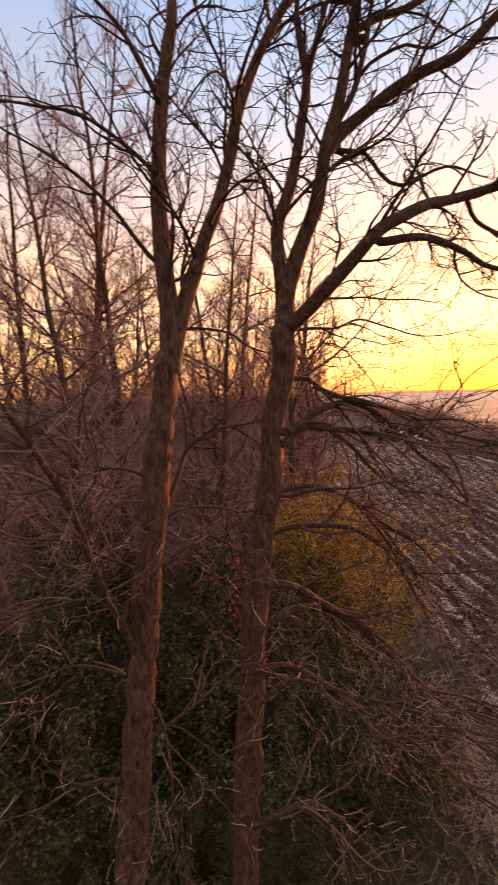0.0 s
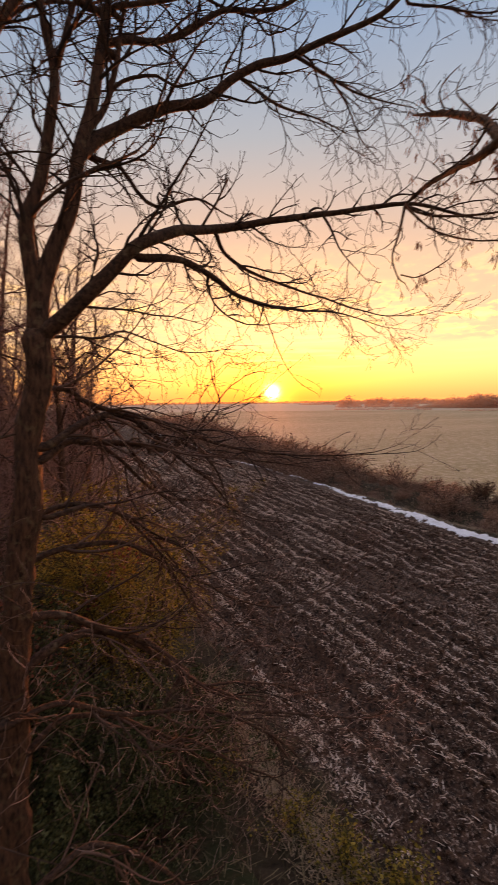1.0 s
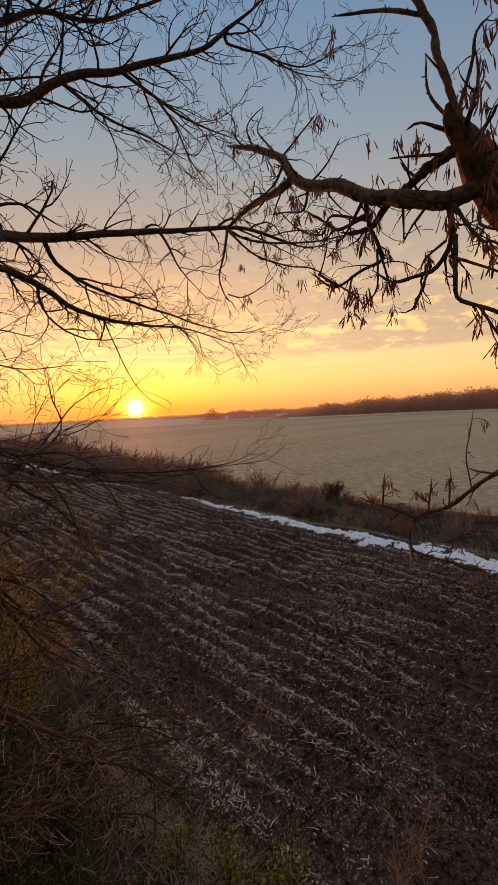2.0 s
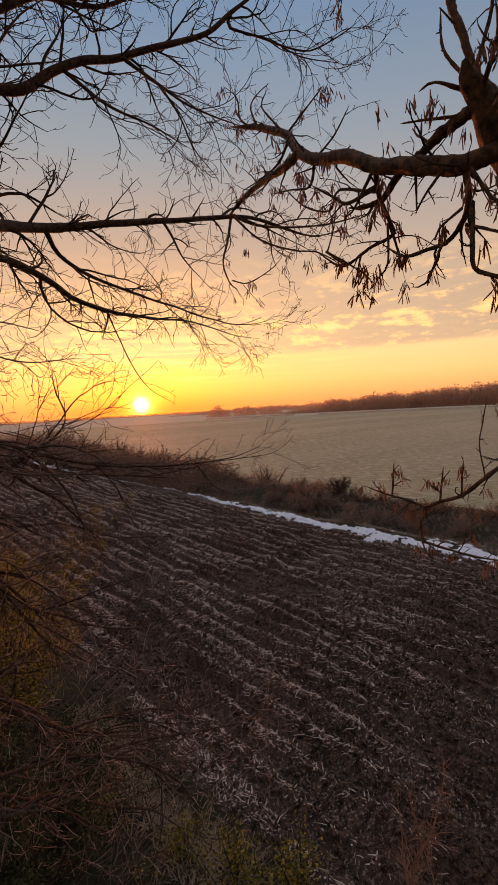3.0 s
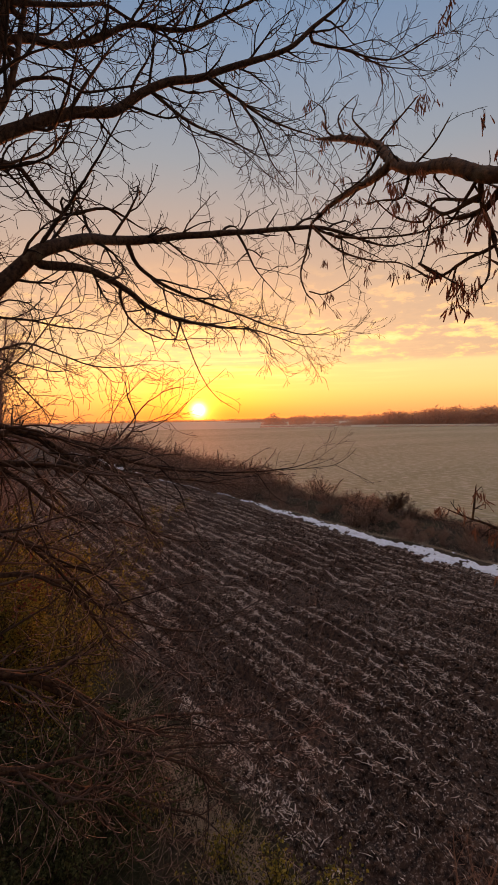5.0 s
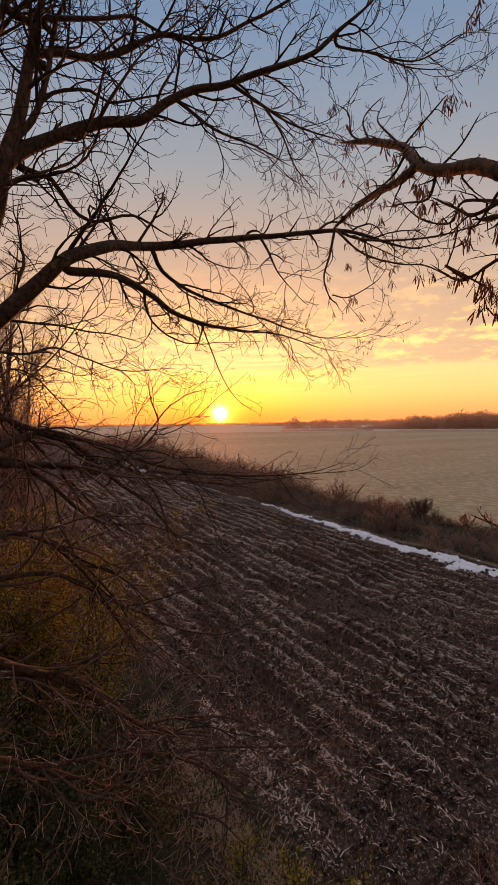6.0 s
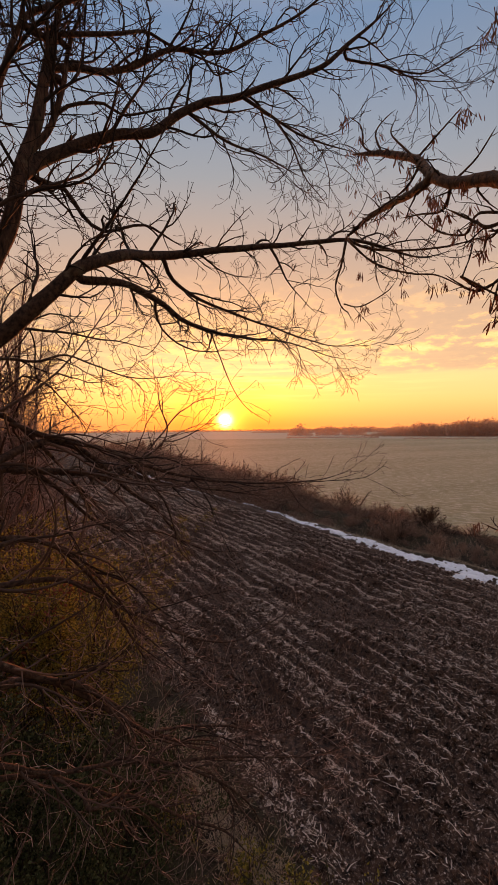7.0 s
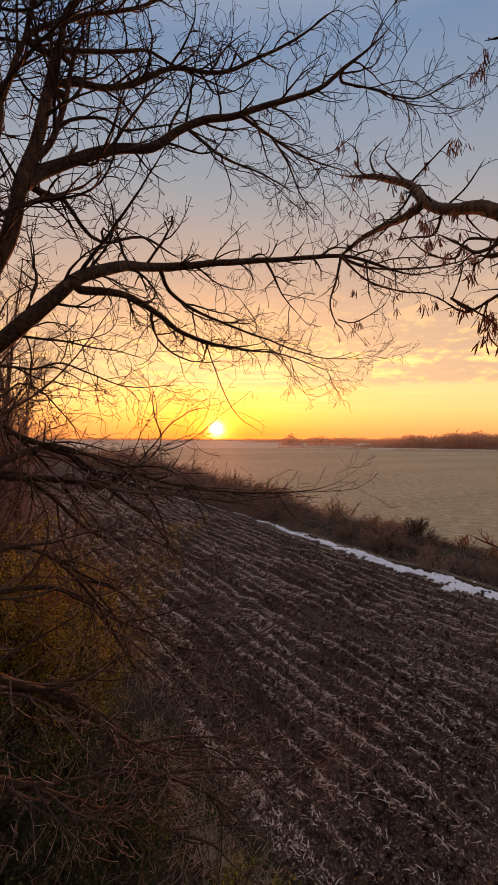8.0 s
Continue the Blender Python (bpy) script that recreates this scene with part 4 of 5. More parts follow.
limb(ash, "bough", local([(1.01, 0.27, 4.89), (1.00, 0.31, 4.96), (1.01, 0.32, 5.04)], ash), 0.004, 0.0016, locust_bark, fine, rng, 8, 0.01, 0.005, per_m=14, length=0.035, depth=0, lift=0.0, begin=0.1, thin=0.0018, bend=0.4, gnarl=0.2)
limb(ash, "bough", local([(1.02, 0.27, 4.88), (0.99, 0.32, 4.91), (0.99, 0.35, 4.91)], ash), 0.0045, 0.0016, locust_bark, fine, rng, 8, 0.01, 0.005, per_m=14, length=0.035, depth=0, lift=0.0, begin=0.1, thin=0.0018, bend=0.4, gnarl=0.2)
limb(ash, "bough", local([(1.03, 0.29, 4.86), (1.01, 0.37, 4.88), (1.01, 0.40, 4.89)], ash), 0.0035, 0.0016, locust_bark, fine, rng, 8, 0.01, 0.005, per_m=14, length=0.035, depth=0, lift=0.0, begin=0.1, thin=0.0018, bend=0.4, gnarl=0.2)
limb(ash, "bough", local([(1.01, 0.28, 4.78), (1.00, 0.23, 4.69), (0.99, 0.20, 4.67), (0.98, 0.17, 4.64)], ash), 0.0045, 0.0016, locust_bark, fine, rng, 8, 0.012, 0.008, per_m=26, length=0.11, depth=2, lift=-0.02, begin=0.08, thin=0.0010, ends=spurs, bend=0.32, gnarl=0.18)
limb(ash, "bough", local([(1.07, 0.23, 4.80), (1.01, 0.23, 4.72), (0.99, 0.20, 4.69), (0.98, 0.15, 4.67)], ash), 0.005, 0.0016, locust_bark, fine, rng, 8, 0.012, 0.008, per_m=26, length=0.11, depth=2, lift=-0.02, begin=0.08, thin=0.0010, ends=spurs, bend=0.32, gnarl=0.18)
limb(ash, "bough", local([(1.01, 0.28, 4.67), (0.98, 0.20, 4.62), (0.98, 0.17, 4.60)], ash), 0.0035, 0.0016, locust_bark, fine, rng, 8, 0.012, 0.008, per_m=26, length=0.11, depth=2, lift=-0.02, begin=0.08, thin=0.0010, ends=spurs, bend=0.32, gnarl=0.18)
limb(ash, "bough", local([(1.04, 0.26, 4.85), (0.99, 0.20, 4.87), (0.97, 0.19, 4.87), (0.97, 0.17, 4.86)], ash), 0.005, 0.0016, locust_bark, fine, rng, 8, 0.012, 0.008, per_m=26, length=0.11, depth=2, lift=-0.02, begin=0.08, thin=0.0010, ends=spurs, bend=0.32, gnarl=0.18)
limb(ash, "bough", local([(1.05, 0.25, 4.84), (1.00, 0.20, 4.82), (0.98, 0.18, 4.81)], ash), 0.004, 0.0016, locust_bark, fine, rng, 8, 0.012, 0.008, per_m=26, length=0.11, depth=2, lift=-0.02, begin=0.08, thin=0.0010, ends=spurs, bend=0.32, gnarl=0.18)
limb(ash, "bough", local([(1.02, 0.26, 4.87), (0.98, 0.22, 4.92), (0.97, 0.22, 4.97)], ash), 0.0055, 0.0016, locust_bark, fine, rng, 8, 0.012, 0.008, per_m=26, length=0.11, depth=2, lift=-0.02, begin=0.08, thin=0.0010, ends=spurs, bend=0.32, gnarl=0.18)
limb(ash, "bough", local([(1.01, 0.31, 4.78), (1.00, 0.35, 4.73), (1.01, 0.37, 4.71)], ash), 0.0035, 0.0016, locust_bark, fine, rng, 8, 0.012, 0.008, per_m=26, length=0.11, depth=2, lift=-0.02, begin=0.08, thin=0.0010, ends=spurs, bend=0.32, gnarl=0.18)
limb(ash, "bough", local([(1.01, 0.37, 4.80), (1.02, 0.37, 4.72)], ash), 0.0035, 0.0016, locust_bark, fine, rng, 8, 0.012, 0.008, per_m=26, length=0.11, depth=2, lift=-0.02, begin=0.08, thin=0.0010, ends=spurs, bend=0.32, gnarl=0.18)
limb(ash, "bough", local([(1.05, 0.34, 4.66), (1.02, 0.36, 4.59), (1.02, 0.39, 4.59)], ash), 0.003, 0.0016, locust_bark, fine, rng, 8, 0.012, 0.008, per_m=26, length=0.11, depth=2, lift=-0.02, begin=0.08, thin=0.0010, ends=spurs, bend=0.32, gnarl=0.18)
limb(ash, "bough", local([(1.11, 0.48, 4.76), (1.09, 0.47, 4.67), (1.08, 0.49, 4.64), (1.08, 0.50, 4.62)], ash), 0.003, 0.0016, locust_bark, fine, rng, 8, 0.012, 0.008, per_m=26, length=0.11, depth=2, lift=-0.02, begin=0.08, thin=0.0010, ends=spurs, bend=0.32, gnarl=0.18)
limb(ash, "bough", local([(1.14, 0.57, 4.72), (1.12, 0.58, 4.64)], ash), 0.0026, 0.0016, locust_bark, fine, rng, 8, 0.012, 0.008, per_m=26, length=0.11, depth=2, lift=-0.02, begin=0.08, thin=0.0010, ends=spurs, bend=0.32, gnarl=0.18)
limb(ash, "bough", local([(1.02, 0.29, 4.70), (0.99, 0.32, 4.67), (0.99, 0.33, 4.65)], ash), 0.003, 0.0016, locust_bark, fine, rng, 8, 0.012, 0.008, per_m=26, length=0.11, depth=2, lift=-0.02, begin=0.08, thin=0.0010, ends=spurs, bend=0.32, gnarl=0.18)
limb(ash, "bough", local([(1.01, 0.23, 4.57), (1.02, 0.20, 4.51)], ash), 0.003, 0.0016, locust_bark, fine, rng, 8, 0.012, 0.008, per_m=26, length=0.11, depth=2, lift=-0.02, begin=0.08, thin=0.0010, ends=spurs, bend=0.32, gnarl=0.18)
limb(ash, "bough", local([(1.20, 0.84, 5.14), (1.21, 0.75, 5.19), (1.21, 0.71, 5.21)], ash), 0.0035, 0.0015, locust_bark, fine, rng, 8, 0.012, 0.008, per_m=26, length=0.11, depth=2, lift=-0.02, begin=0.08, thin=0.0010, ends=spurs, bend=0.32, gnarl=0.18)
limb(ash, "bough", local([(1.31, 1.08, 5.31), (1.30, 1.13, 5.36), (1.31, 1.15, 5.44), (1.30, 1.20, 5.50)], ash), 0.0038, 0.0015, locust_bark, fine, rng, 8, 0.012, 0.008, per_m=26, length=0.11, depth=2, lift=-0.02, begin=0.08, thin=0.0010, ends=spurs, bend=0.32, gnarl=0.18)
limb(ash, "bough", local([(1.08, 0.65, 4.96), (1.07, 0.59, 4.98), (1.07, 0.55, 5.02)], ash), 0.003, 0.0014, locust_bark, fine, rng, 8, 0.012, 0.008, per_m=26, length=0.11, depth=2, lift=-0.02, begin=0.08, thin=0.0010, ends=spurs, bend=0.32, gnarl=0.18)
limb(ash, "bough", local([(1.65, 0.32, 4.20), (1.63, 0.40, 4.17), (1.61, 0.46, 4.12), (1.58, 0.52, 4.06), (1.55, 0.59, 4.03), (1.54, 0.63, 3.99), (1.54, 0.63, 3.91), (1.54, 0.62, 3.87)], ash), 0.009, 0.004, locust_bark, fine, rng, 8, 0.012, 0.006, per_m=24, length=0.11, depth=1, lift=-0.02, begin=0.1, thin=0.0018, ends=spurs, bend=0.3, gnarl=0.2)
limb(ash, "bough", local([(1.55, 0.61, 4.01), (1.53, 0.68, 4.04), (1.51, 0.75, 4.06), (1.50, 0.81, 4.08)], ash), 0.005, 0.002, locust_bark, fine, rng, 8, 0.012, 0.006, per_m=24, length=0.11, depth=1, lift=-0.02, begin=0.1, thin=0.0018, ends=spurs, bend=0.3, gnarl=0.2)
limb(ash, "bough", local([(1.54, 0.63, 3.91), (1.56, 0.53, 3.89), (1.57, 0.45, 3.88), (1.58, 0.38, 3.88)], ash), 0.005, 0.002, locust_bark, fine, rng, 8, 0.012, 0.006, per_m=24, length=0.11, depth=1, lift=-0.02, begin=0.1, thin=0.0018, ends=spurs, bend=0.3, gnarl=0.2)
limb(ash, "bough", local([(1.61, 0.46, 4.12), (1.60, 0.47, 4.22), (1.60, 0.46, 4.29), (1.61, 0.45, 4.37)], ash), 0.0025, 0.0014, locust_bark, fine, rng, 8, 0.012, 0.006, per_m=24, length=0.11, depth=1, lift=-0.02, begin=0.1, thin=0.0018, ends=spurs, bend=0.3, gnarl=0.2)
limb(ash, "bough", local([(1.52, 0.72, 4.05), (1.52, 0.71, 4.16)], ash), 0.004, 0.002, locust_bark, fine, rng, 8, 0.012, 0.006, per_m=24, length=0.11, depth=1, lift=-0.02, begin=0.1, thin=0.0018, ends=spurs, bend=0.3, gnarl=0.2)
limb(ash, "bough", local([(1.56, 0.58, 4.04), (1.57, 0.57, 4.15)], ash), 0.004, 0.002, locust_bark, fine, rng, 8, 0.012, 0.006, per_m=24, length=0.11, depth=1, lift=-0.02, begin=0.1, thin=0.0018, ends=spurs, bend=0.3, gnarl=0.2)
limb(ash, "bough", local([(1.58, 0.52, 4.06), (1.59, 0.52, 4.16)], ash), 0.004, 0.002, locust_bark, fine, rng, 8, 0.012, 0.006, per_m=24, length=0.11, depth=1, lift=-0.02, begin=0.1, thin=0.0018, ends=spurs, bend=0.3, gnarl=0.2)
limb(ash, "bough", local([(1.16, 0.79, 5.09), (1.20, 0.87, 5.07), (1.19, 0.95, 5.05), (1.19, 1.02, 5.05)], ash), 0.0045, 0.0014, locust_bark, fine, rng, 8, 0.012, 0.008, per_m=26, length=0.11, depth=2, lift=-0.02, begin=0.08, thin=0.0010, ends=spurs, bend=0.32, gnarl=0.18)
limb(ash, "bough", local([(1.08, 0.65, 4.96), (1.13, 0.71, 4.93), (1.14, 0.78, 4.95), (1.15, 0.85, 4.97)], ash), 0.0045, 0.0014, locust_bark, fine, rng, 8, 0.012, 0.008, per_m=26, length=0.11, depth=2, lift=-0.02, begin=0.08, thin=0.0010, ends=spurs, bend=0.32, gnarl=0.18)
limb(ash, "bough", local([(1.06, 0.48, 4.81), (1.09, 0.59, 4.86), (1.12, 0.64, 4.84), (1.12, 0.72, 4.88), (1.12, 0.81, 4.98)], ash), 0.004, 0.0014, locust_bark, fine, rng, 8, 0.012, 0.008, per_m=26, length=0.11, depth=2, lift=-0.02, begin=0.08, thin=0.0010, ends=spurs, bend=0.32, gnarl=0.18)
limb(ash, "bough", local([(1.14, 0.61, 4.71), (1.07, 0.62, 4.73), (1.13, 0.55, 4.67), (1.14, 0.54, 4.63)], ash), 0.004, 0.0014, locust_bark, fine, rng, 8, 0.012, 0.008, per_m=26, length=0.11, depth=2, lift=-0.02, begin=0.08, thin=0.0010, ends=spurs, bend=0.32, gnarl=0.18)
limb(ash, "bough", local([(1.04, 0.47, 4.85), (1.08, 0.55, 4.80), (1.09, 0.59, 4.81)], ash), 0.0045, 0.0014, locust_bark, fine, rng, 8, 0.012, 0.008, per_m=26, length=0.11, depth=2, lift=-0.02, begin=0.08, thin=0.0010, ends=spurs, bend=0.32, gnarl=0.18)
limb(ash, "bough", local([(1.17, 0.81, 5.11), (1.18, 0.87, 5.18), (1.18, 0.91, 5.24), (1.22, 0.92, 5.31)], ash), 0.0045, 0.0014, locust_bark, fine, rng, 8, 0.012, 0.008, per_m=26, length=0.11, depth=2, lift=-0.02, begin=0.08, thin=0.0010, ends=spurs, bend=0.32, gnarl=0.18)
limb(ash, "bough", local([(1.30, 1.05, 5.29), (1.30, 1.08, 5.37), (1.33, 1.07, 5.42), (1.37, 1.05, 5.46)], ash), 0.004, 0.0014, locust_bark, fine, rng, 8, 0.012, 0.008, per_m=26, length=0.11, depth=2, lift=-0.02, begin=0.08, thin=0.0010, ends=spurs, bend=0.32, gnarl=0.18)
part("crown", fine.mesh("crown", twig_bark), ash, kind="stuff")
keep = np.random.default_rng(5)
key_spots = [np.array(q) + keep.normal(0, 0.012, 3) for q in [(1.37, 1.23, 5.27), (1.35, 1.24, 5.3), (1.3, 0.99, 5.07), (1.33, 1.03, 5.07), (1.21, 0.69, 5.18), (1.2, 0.7, 5.19), (1.4, 1.24, 4.98), (1.24, 0.82, 4.8), (1.09, 0.6, 4.91), (1.09, 0.55, 4.67), (1.12, 0.54, 4.66), (1.31, 0.97, 4.83), (1.18, 0.81, 5.11), (1.3, 1.12, 5.38), (1.08, 0.41, 4.68), (1.18, 0.64, 5.34), (1.5, 0.7, 4.13), (1.57, 0.57, 4.12), (1.59, 0.52, 4.13), (1.55, 0.59, 4.02), (1.54, 0.63, 3.93), (1.45, 0.78, 4.09), (1.49, 0.73, 4.07), (1.55, 0.61, 3.89), (0.98, 0.51, 5.17), (1.17, 0.67, 5.17), (0.96, 0.21, 4.86), (0.99, 0.24, 4.92), (0.96, 0.2, 4.9), (1.02, 0.34, 4.9), (0.97, 0.19, 5.0), (0.98, 0.23, 4.95), (0.98, 0.23, 4.92), (0.98, 0.22, 4.89), (0.97, 0.21, 4.84), (0.98, 0.2, 4.82), (0.98, 0.21, 4.86), (1.0, 0.32, 4.89), (1.03, 0.32, 4.85), (1.04, 0.3, 4.84), (1.01, 0.26, 4.75), (1.01, 0.24, 4.71), (0.99, 0.21, 4.68), (1.01, 0.25, 4.73), (0.99, 0.2, 4.65), (0.99, 0.28, 4.74), (1.0, 0.29, 4.67), (1.0, 0.31, 4.66), (1.01, 0.34, 4.66), (0.98, 0.22, 4.62), (0.98, 0.2, 4.61), (1.04, 0.45, 4.88), (1.04, 0.44, 4.89), (1.06, 0.6, 4.91), (1.22, 0.69, 5.2), (1.21, 0.71, 5.21), (1.16, 0.61, 4.71), (1.13, 0.55, 4.68), (1.11, 0.5, 4.67), (0.98, 0.51, 5.16), (0.97, 0.19, 5.02), (0.97, 0.21, 5.01), (1.01, 0.34, 4.9), (1.01, 0.34, 4.89), (1.49, 0.73, 4.09), (1.51, 0.69, 4.13), (1.56, 0.58, 4.11), (1.57, 0.56, 4.12), (1.58, 0.53, 4.12), (1.59, 0.51, 4.1), (1.53, 0.64, 4.0), (1.55, 0.61, 3.95), (1.52, 0.66, 4.0), (1.55, 0.6, 3.87), (1.58, 0.54, 3.86), (1.59, 0.49, 3.83), (1.49, 0.73, 4.04), (1.52, 0.67, 4.02), (1.6, 0.46, 4.08), (1.6, 0.48, 4.01), (1.54, 0.63, 3.89), (1.55, 0.6, 3.91)]]
more = [np.array(at) + np.array(ash.location) for at, way in spurs if keep.uniform() < 0.11]
keep.shuffle(more)
key_spots += more[:170]

# ---- seed keys of the ash ----


def key_mesh(length, width, seed):
    """A dry winged key: a slim flat blade, twisted, on a thread of a stalk."""
    rng = np.random.default_rng(seed)
    bm = bmesh.new()
    prof = [(0.0, 0.06), (0.12, 0.08), (0.2, 0.45), (0.45, 0.9), (0.7, 1.0), (0.9, 0.75), (1.0, 0.2)]
    twist = rng.uniform(-0.9, 0.9)
    rings = []
    for s, wd in prof:
        a = twist * s
        c, n = Vector((math.cos(a), math.sin(a), 0)), Vector((-math.sin(a), math.cos(a), 0))
        bow = Vector((0.12 * length * s * s, 0, -s * length))
        rings.append([bm.verts.new(bow + c * (width * wd / 2) * e + n * 0.0009 * h) for e, h in ((-1, 0), (0, 1), (1, 0), (0, -1))])
    for a, b in zip(rings, rings[1:]):
        for i in range(4):
            bm.faces.new((a[i], a[(i + 1) % 4], b[(i + 1) % 4], b[i]))
    bm.faces.new(rings[-1])
    me = bpy.data.meshes.new("seed_key")
    bm.to_mesh(me)
    bm.free()
    me.materials.append(pod_skin)
    return me


keys = [key_mesh(0.022 + 0.003 * k, 0.0032 + 0.0004 * (k % 3), 40 + k) for k in range(5)]
krng = np.random.default_rng(77)
hung = 0
rest_v, rest_f = [], []
for at in key_spots:
    o = Vector(at) - ash.location
    for _ in range(int(krng.integers(4, 10))):
        me = keys[int(krng.integers(0, 5))]
        m = Matrix.LocRotScale(o + Vector(krng.normal(0, 0.0045, 3)), Euler((krng.normal(0, 0.30), krng.normal(0, 0.30), krng.uniform(0, 6.28))), Vector((1, 1, 1)) * krng.uniform(0.75, 1.2))
        hung += 1
        if hung <= 290:
            part("seed_key", me, ash).matrix_basis = m
        else:
            n = len(rest_v)
            rest_v += [tuple(m @ q.co) for q in me.vertices]
            rest_f += [tuple(i + n for i in q.vertices) for q in me.polygons]
me = bpy.data.meshes.new("seed_keys")
me.from_pydata(rest_v, [], rest_f)
me.materials.append(pod_skin)
part("seed_keys", me, ash, "dry brown winged keys in bunches", kind="stuff")
# ---- the wood behind: bare trees along the field's edge ----


def bare_tree(seed, tall, fineness=1, per_m=11.0, mat=bark, crown=grey_twig):
    rng = np.random.default_rng(seed)
    e = new("bare_tree")
    top = (rng.normal(0, 0.4), rng.normal(0, 0.4), tall)
    w1, w2 = Wood(), Wood()
    path = knobbly(curve_through([(0, 0, -0.2), (rng.normal(0, 0.1), rng.normal(0, 0.1), tall * 0.4), top], 0.35), 0.06, rng, 0.8)
    radii = np.linspace(tall * 0.011, 0.012, len(path))
    w1.tube(path, radii, 8)
    n = len(path)
    for k in range(int(n * 0.12), n - 1):
        for _ in range(2):
            if rng.uniform() < 0.3:
                continue
            a = rng.uniform(0, math.tau)
            s = k / n
            ln = tall * rng.uniform(0.16, 0.34) * (1.1 - 0.75 * s)
            p = shoot(rng, path[k], (math.cos(a), math.sin(a), rng.uniform(0.35, 1.2)), ln, 0.13, 0.06, 7)
            r = np.linspace(radii[k] * 0.45, 0.006, 8)
            w1.tube(p, r, 5)
            sprout(w2, rng, p, r, per_m, ln * 0.55, fineness, 0.05, 0.12, 0.0046 if fineness else 0.010, None, 0.14)
    part("trunk", w1.mesh("trunk", mat), e)
    part("crown", w2.mesh("crown", crown), e, kind="stuff")
    return e


grove = [bare_tree(100 + k, h) for k, h in enumerate((10.0, 11.5, 8.0, 9.4))]
far_grove = [bare_tree(120 + k, h, 0, 5.0) for k, h in enumerate((9.5, 11.0, 8.5))]
wrng = np.random.default_rng(21)
spots = [(x + wrng.normal(0, 0.5), y + wrng.normal(0, 0.5)) for y in (5.8, 8, 11, 14.5, 19) for x in (-8.5, -6.8, -5.3, -3.9, -2.7, -1.5, -0.4, 0.7)
         if (x < -2.5 or y > 7) and (x < -0.2 or y > 11)]
far_spots = [(x + wrng.normal(0, 0.7) + y * 0.012, y + wrng.normal(0, 0.8)) for y in (25, 33, 44, 60, 82, 115) for x in (-9.0, -6.0, -3.6, -1.4, 0.4, 1.6)]
for sources, places in ((grove, spots), (far_grove, far_spots)):
    for k, (x, y) in enumerate(places):
        src = sources[k % len(sources)]
        m = Matrix.LocRotScale((x, y, soil_height(x, y)), Euler((0, 0, wrng.uniform(0, 6.28))), None)
        t = src if k < len(sources) else copy_thing(src, m)
        t.matrix_basis = m @ Matrix.Scale(wrng.uniform(0.7, 1.1), 4)
        tagged(t, "bare grey-brown tree in the wood behind", "tree", "trees of the wood")

slim = [bare_tree(140 + k, h, 1, 11.0) for k, h in enumerate((8.8, 7.8))]
for k, (x, y) in enumerate(((0.75, 9.0), (1.25, 11.2), (0.9, 13.0), (1.9, 15.5))):
    m = Matrix.LocRotScale((x, y, soil_height(x, y)), Euler((0, 0, k * 1.7)), None)
    t = slim[k] if k < 2 else copy_thing(slim[k % 2], m)
    t.matrix_basis = m
    tagged(t, "slender young bare tree beside the ploughed strip", "tree", "trees of the wood")

# ---- shrubs: bare, yellowing, green ----


def leaf_card(rng, v, f, at, size):
    """A small folded leaf of four triangles."""
    m = Euler(tuple(rng.uniform(0, 6.28, 3))).to_matrix()
    n = len(v)
    for q in ((0, 0, 0), (0.42, 0.5, 0.12), (0, 1.0, 0.0), (-0.42, 0.5, 0.12), (0, 0.5, -0.05)):
        v.append(tuple(Vector(at) + m @ (Vector(q) * size)))
    f += [(n, n + 1, n + 4), (n + 1, n + 2, n + 4), (n + 2, n + 3, n + 4), (n + 3, n, n + 4)]


def shrub(name, seed, tall, wide, stems, twig_mat, leaf_mat=None, leaves=0, size=0.04, twiggy=6.0, thin=0.002, depth=1, own_stems=True):
    rng = np.random.default_rng(seed)
    e = new(name)
    w2, tips = Wood(), []
    for _ in range(stems):
        a, q = rng.uniform(0, math.tau), rng.uniform(0.1, 1.0)
        p = shoot(rng, (rng.normal(0, 0.12 * wide), rng.normal(0, 0.12 * wide), -0.05),
                  (math.cos(a) * q * wide / tall * 1.3, math.sin(a) * q * wide / tall * 1.3, 1.0), tall * rng.uniform(0.6, 1.08), 0.11, 0.0, 8)
        r = np.linspace(0.006 + 0.004 * tall, thin * 1.4, 9)
        w1 = Wood() if own_stems else w2
        w1.tube(p, r, 5)
        if own_stems:
            part("stem", w1.mesh("stem", twig_mat), e)
        tips += [(q, 0) for q in p[3:]]
        sprout(w2, rng, p, r, twiggy, tall * 0.26, depth, 0.0, 0.12, thin, tips, 0.16)
    part("crown", w2.mesh("crown", twig_mat), e, kind="stuff")
    if leaf_mat is not None:
        v, f = [], []
        for _ in range(leaves):
            at = tips[int(rng.integers(0, len(tips)))][0]
            leaf_card(rng, v, f, at + rng.normal(0, size * 1.6, 3), size * rng.uniform(0.6, 1.3))
        me = bpy.data.meshes.new("foliage")
        me.from_pydata(v, [], f)
        me.materials.append(leaf_mat)
        part("foliage", me, e, kind="stuff")
    return e


def plant(src, x, y, turn=0.0, size=1.0, first=False):
    m = Matrix.LocRotScale((x, y, soil_height(x, y)), Euler((0, 0, turn)), None)
    ob = src if first else copy_thing(src, m)
    ob.matrix_basis = m @ Matrix.Scale(size, 4)
    return ob


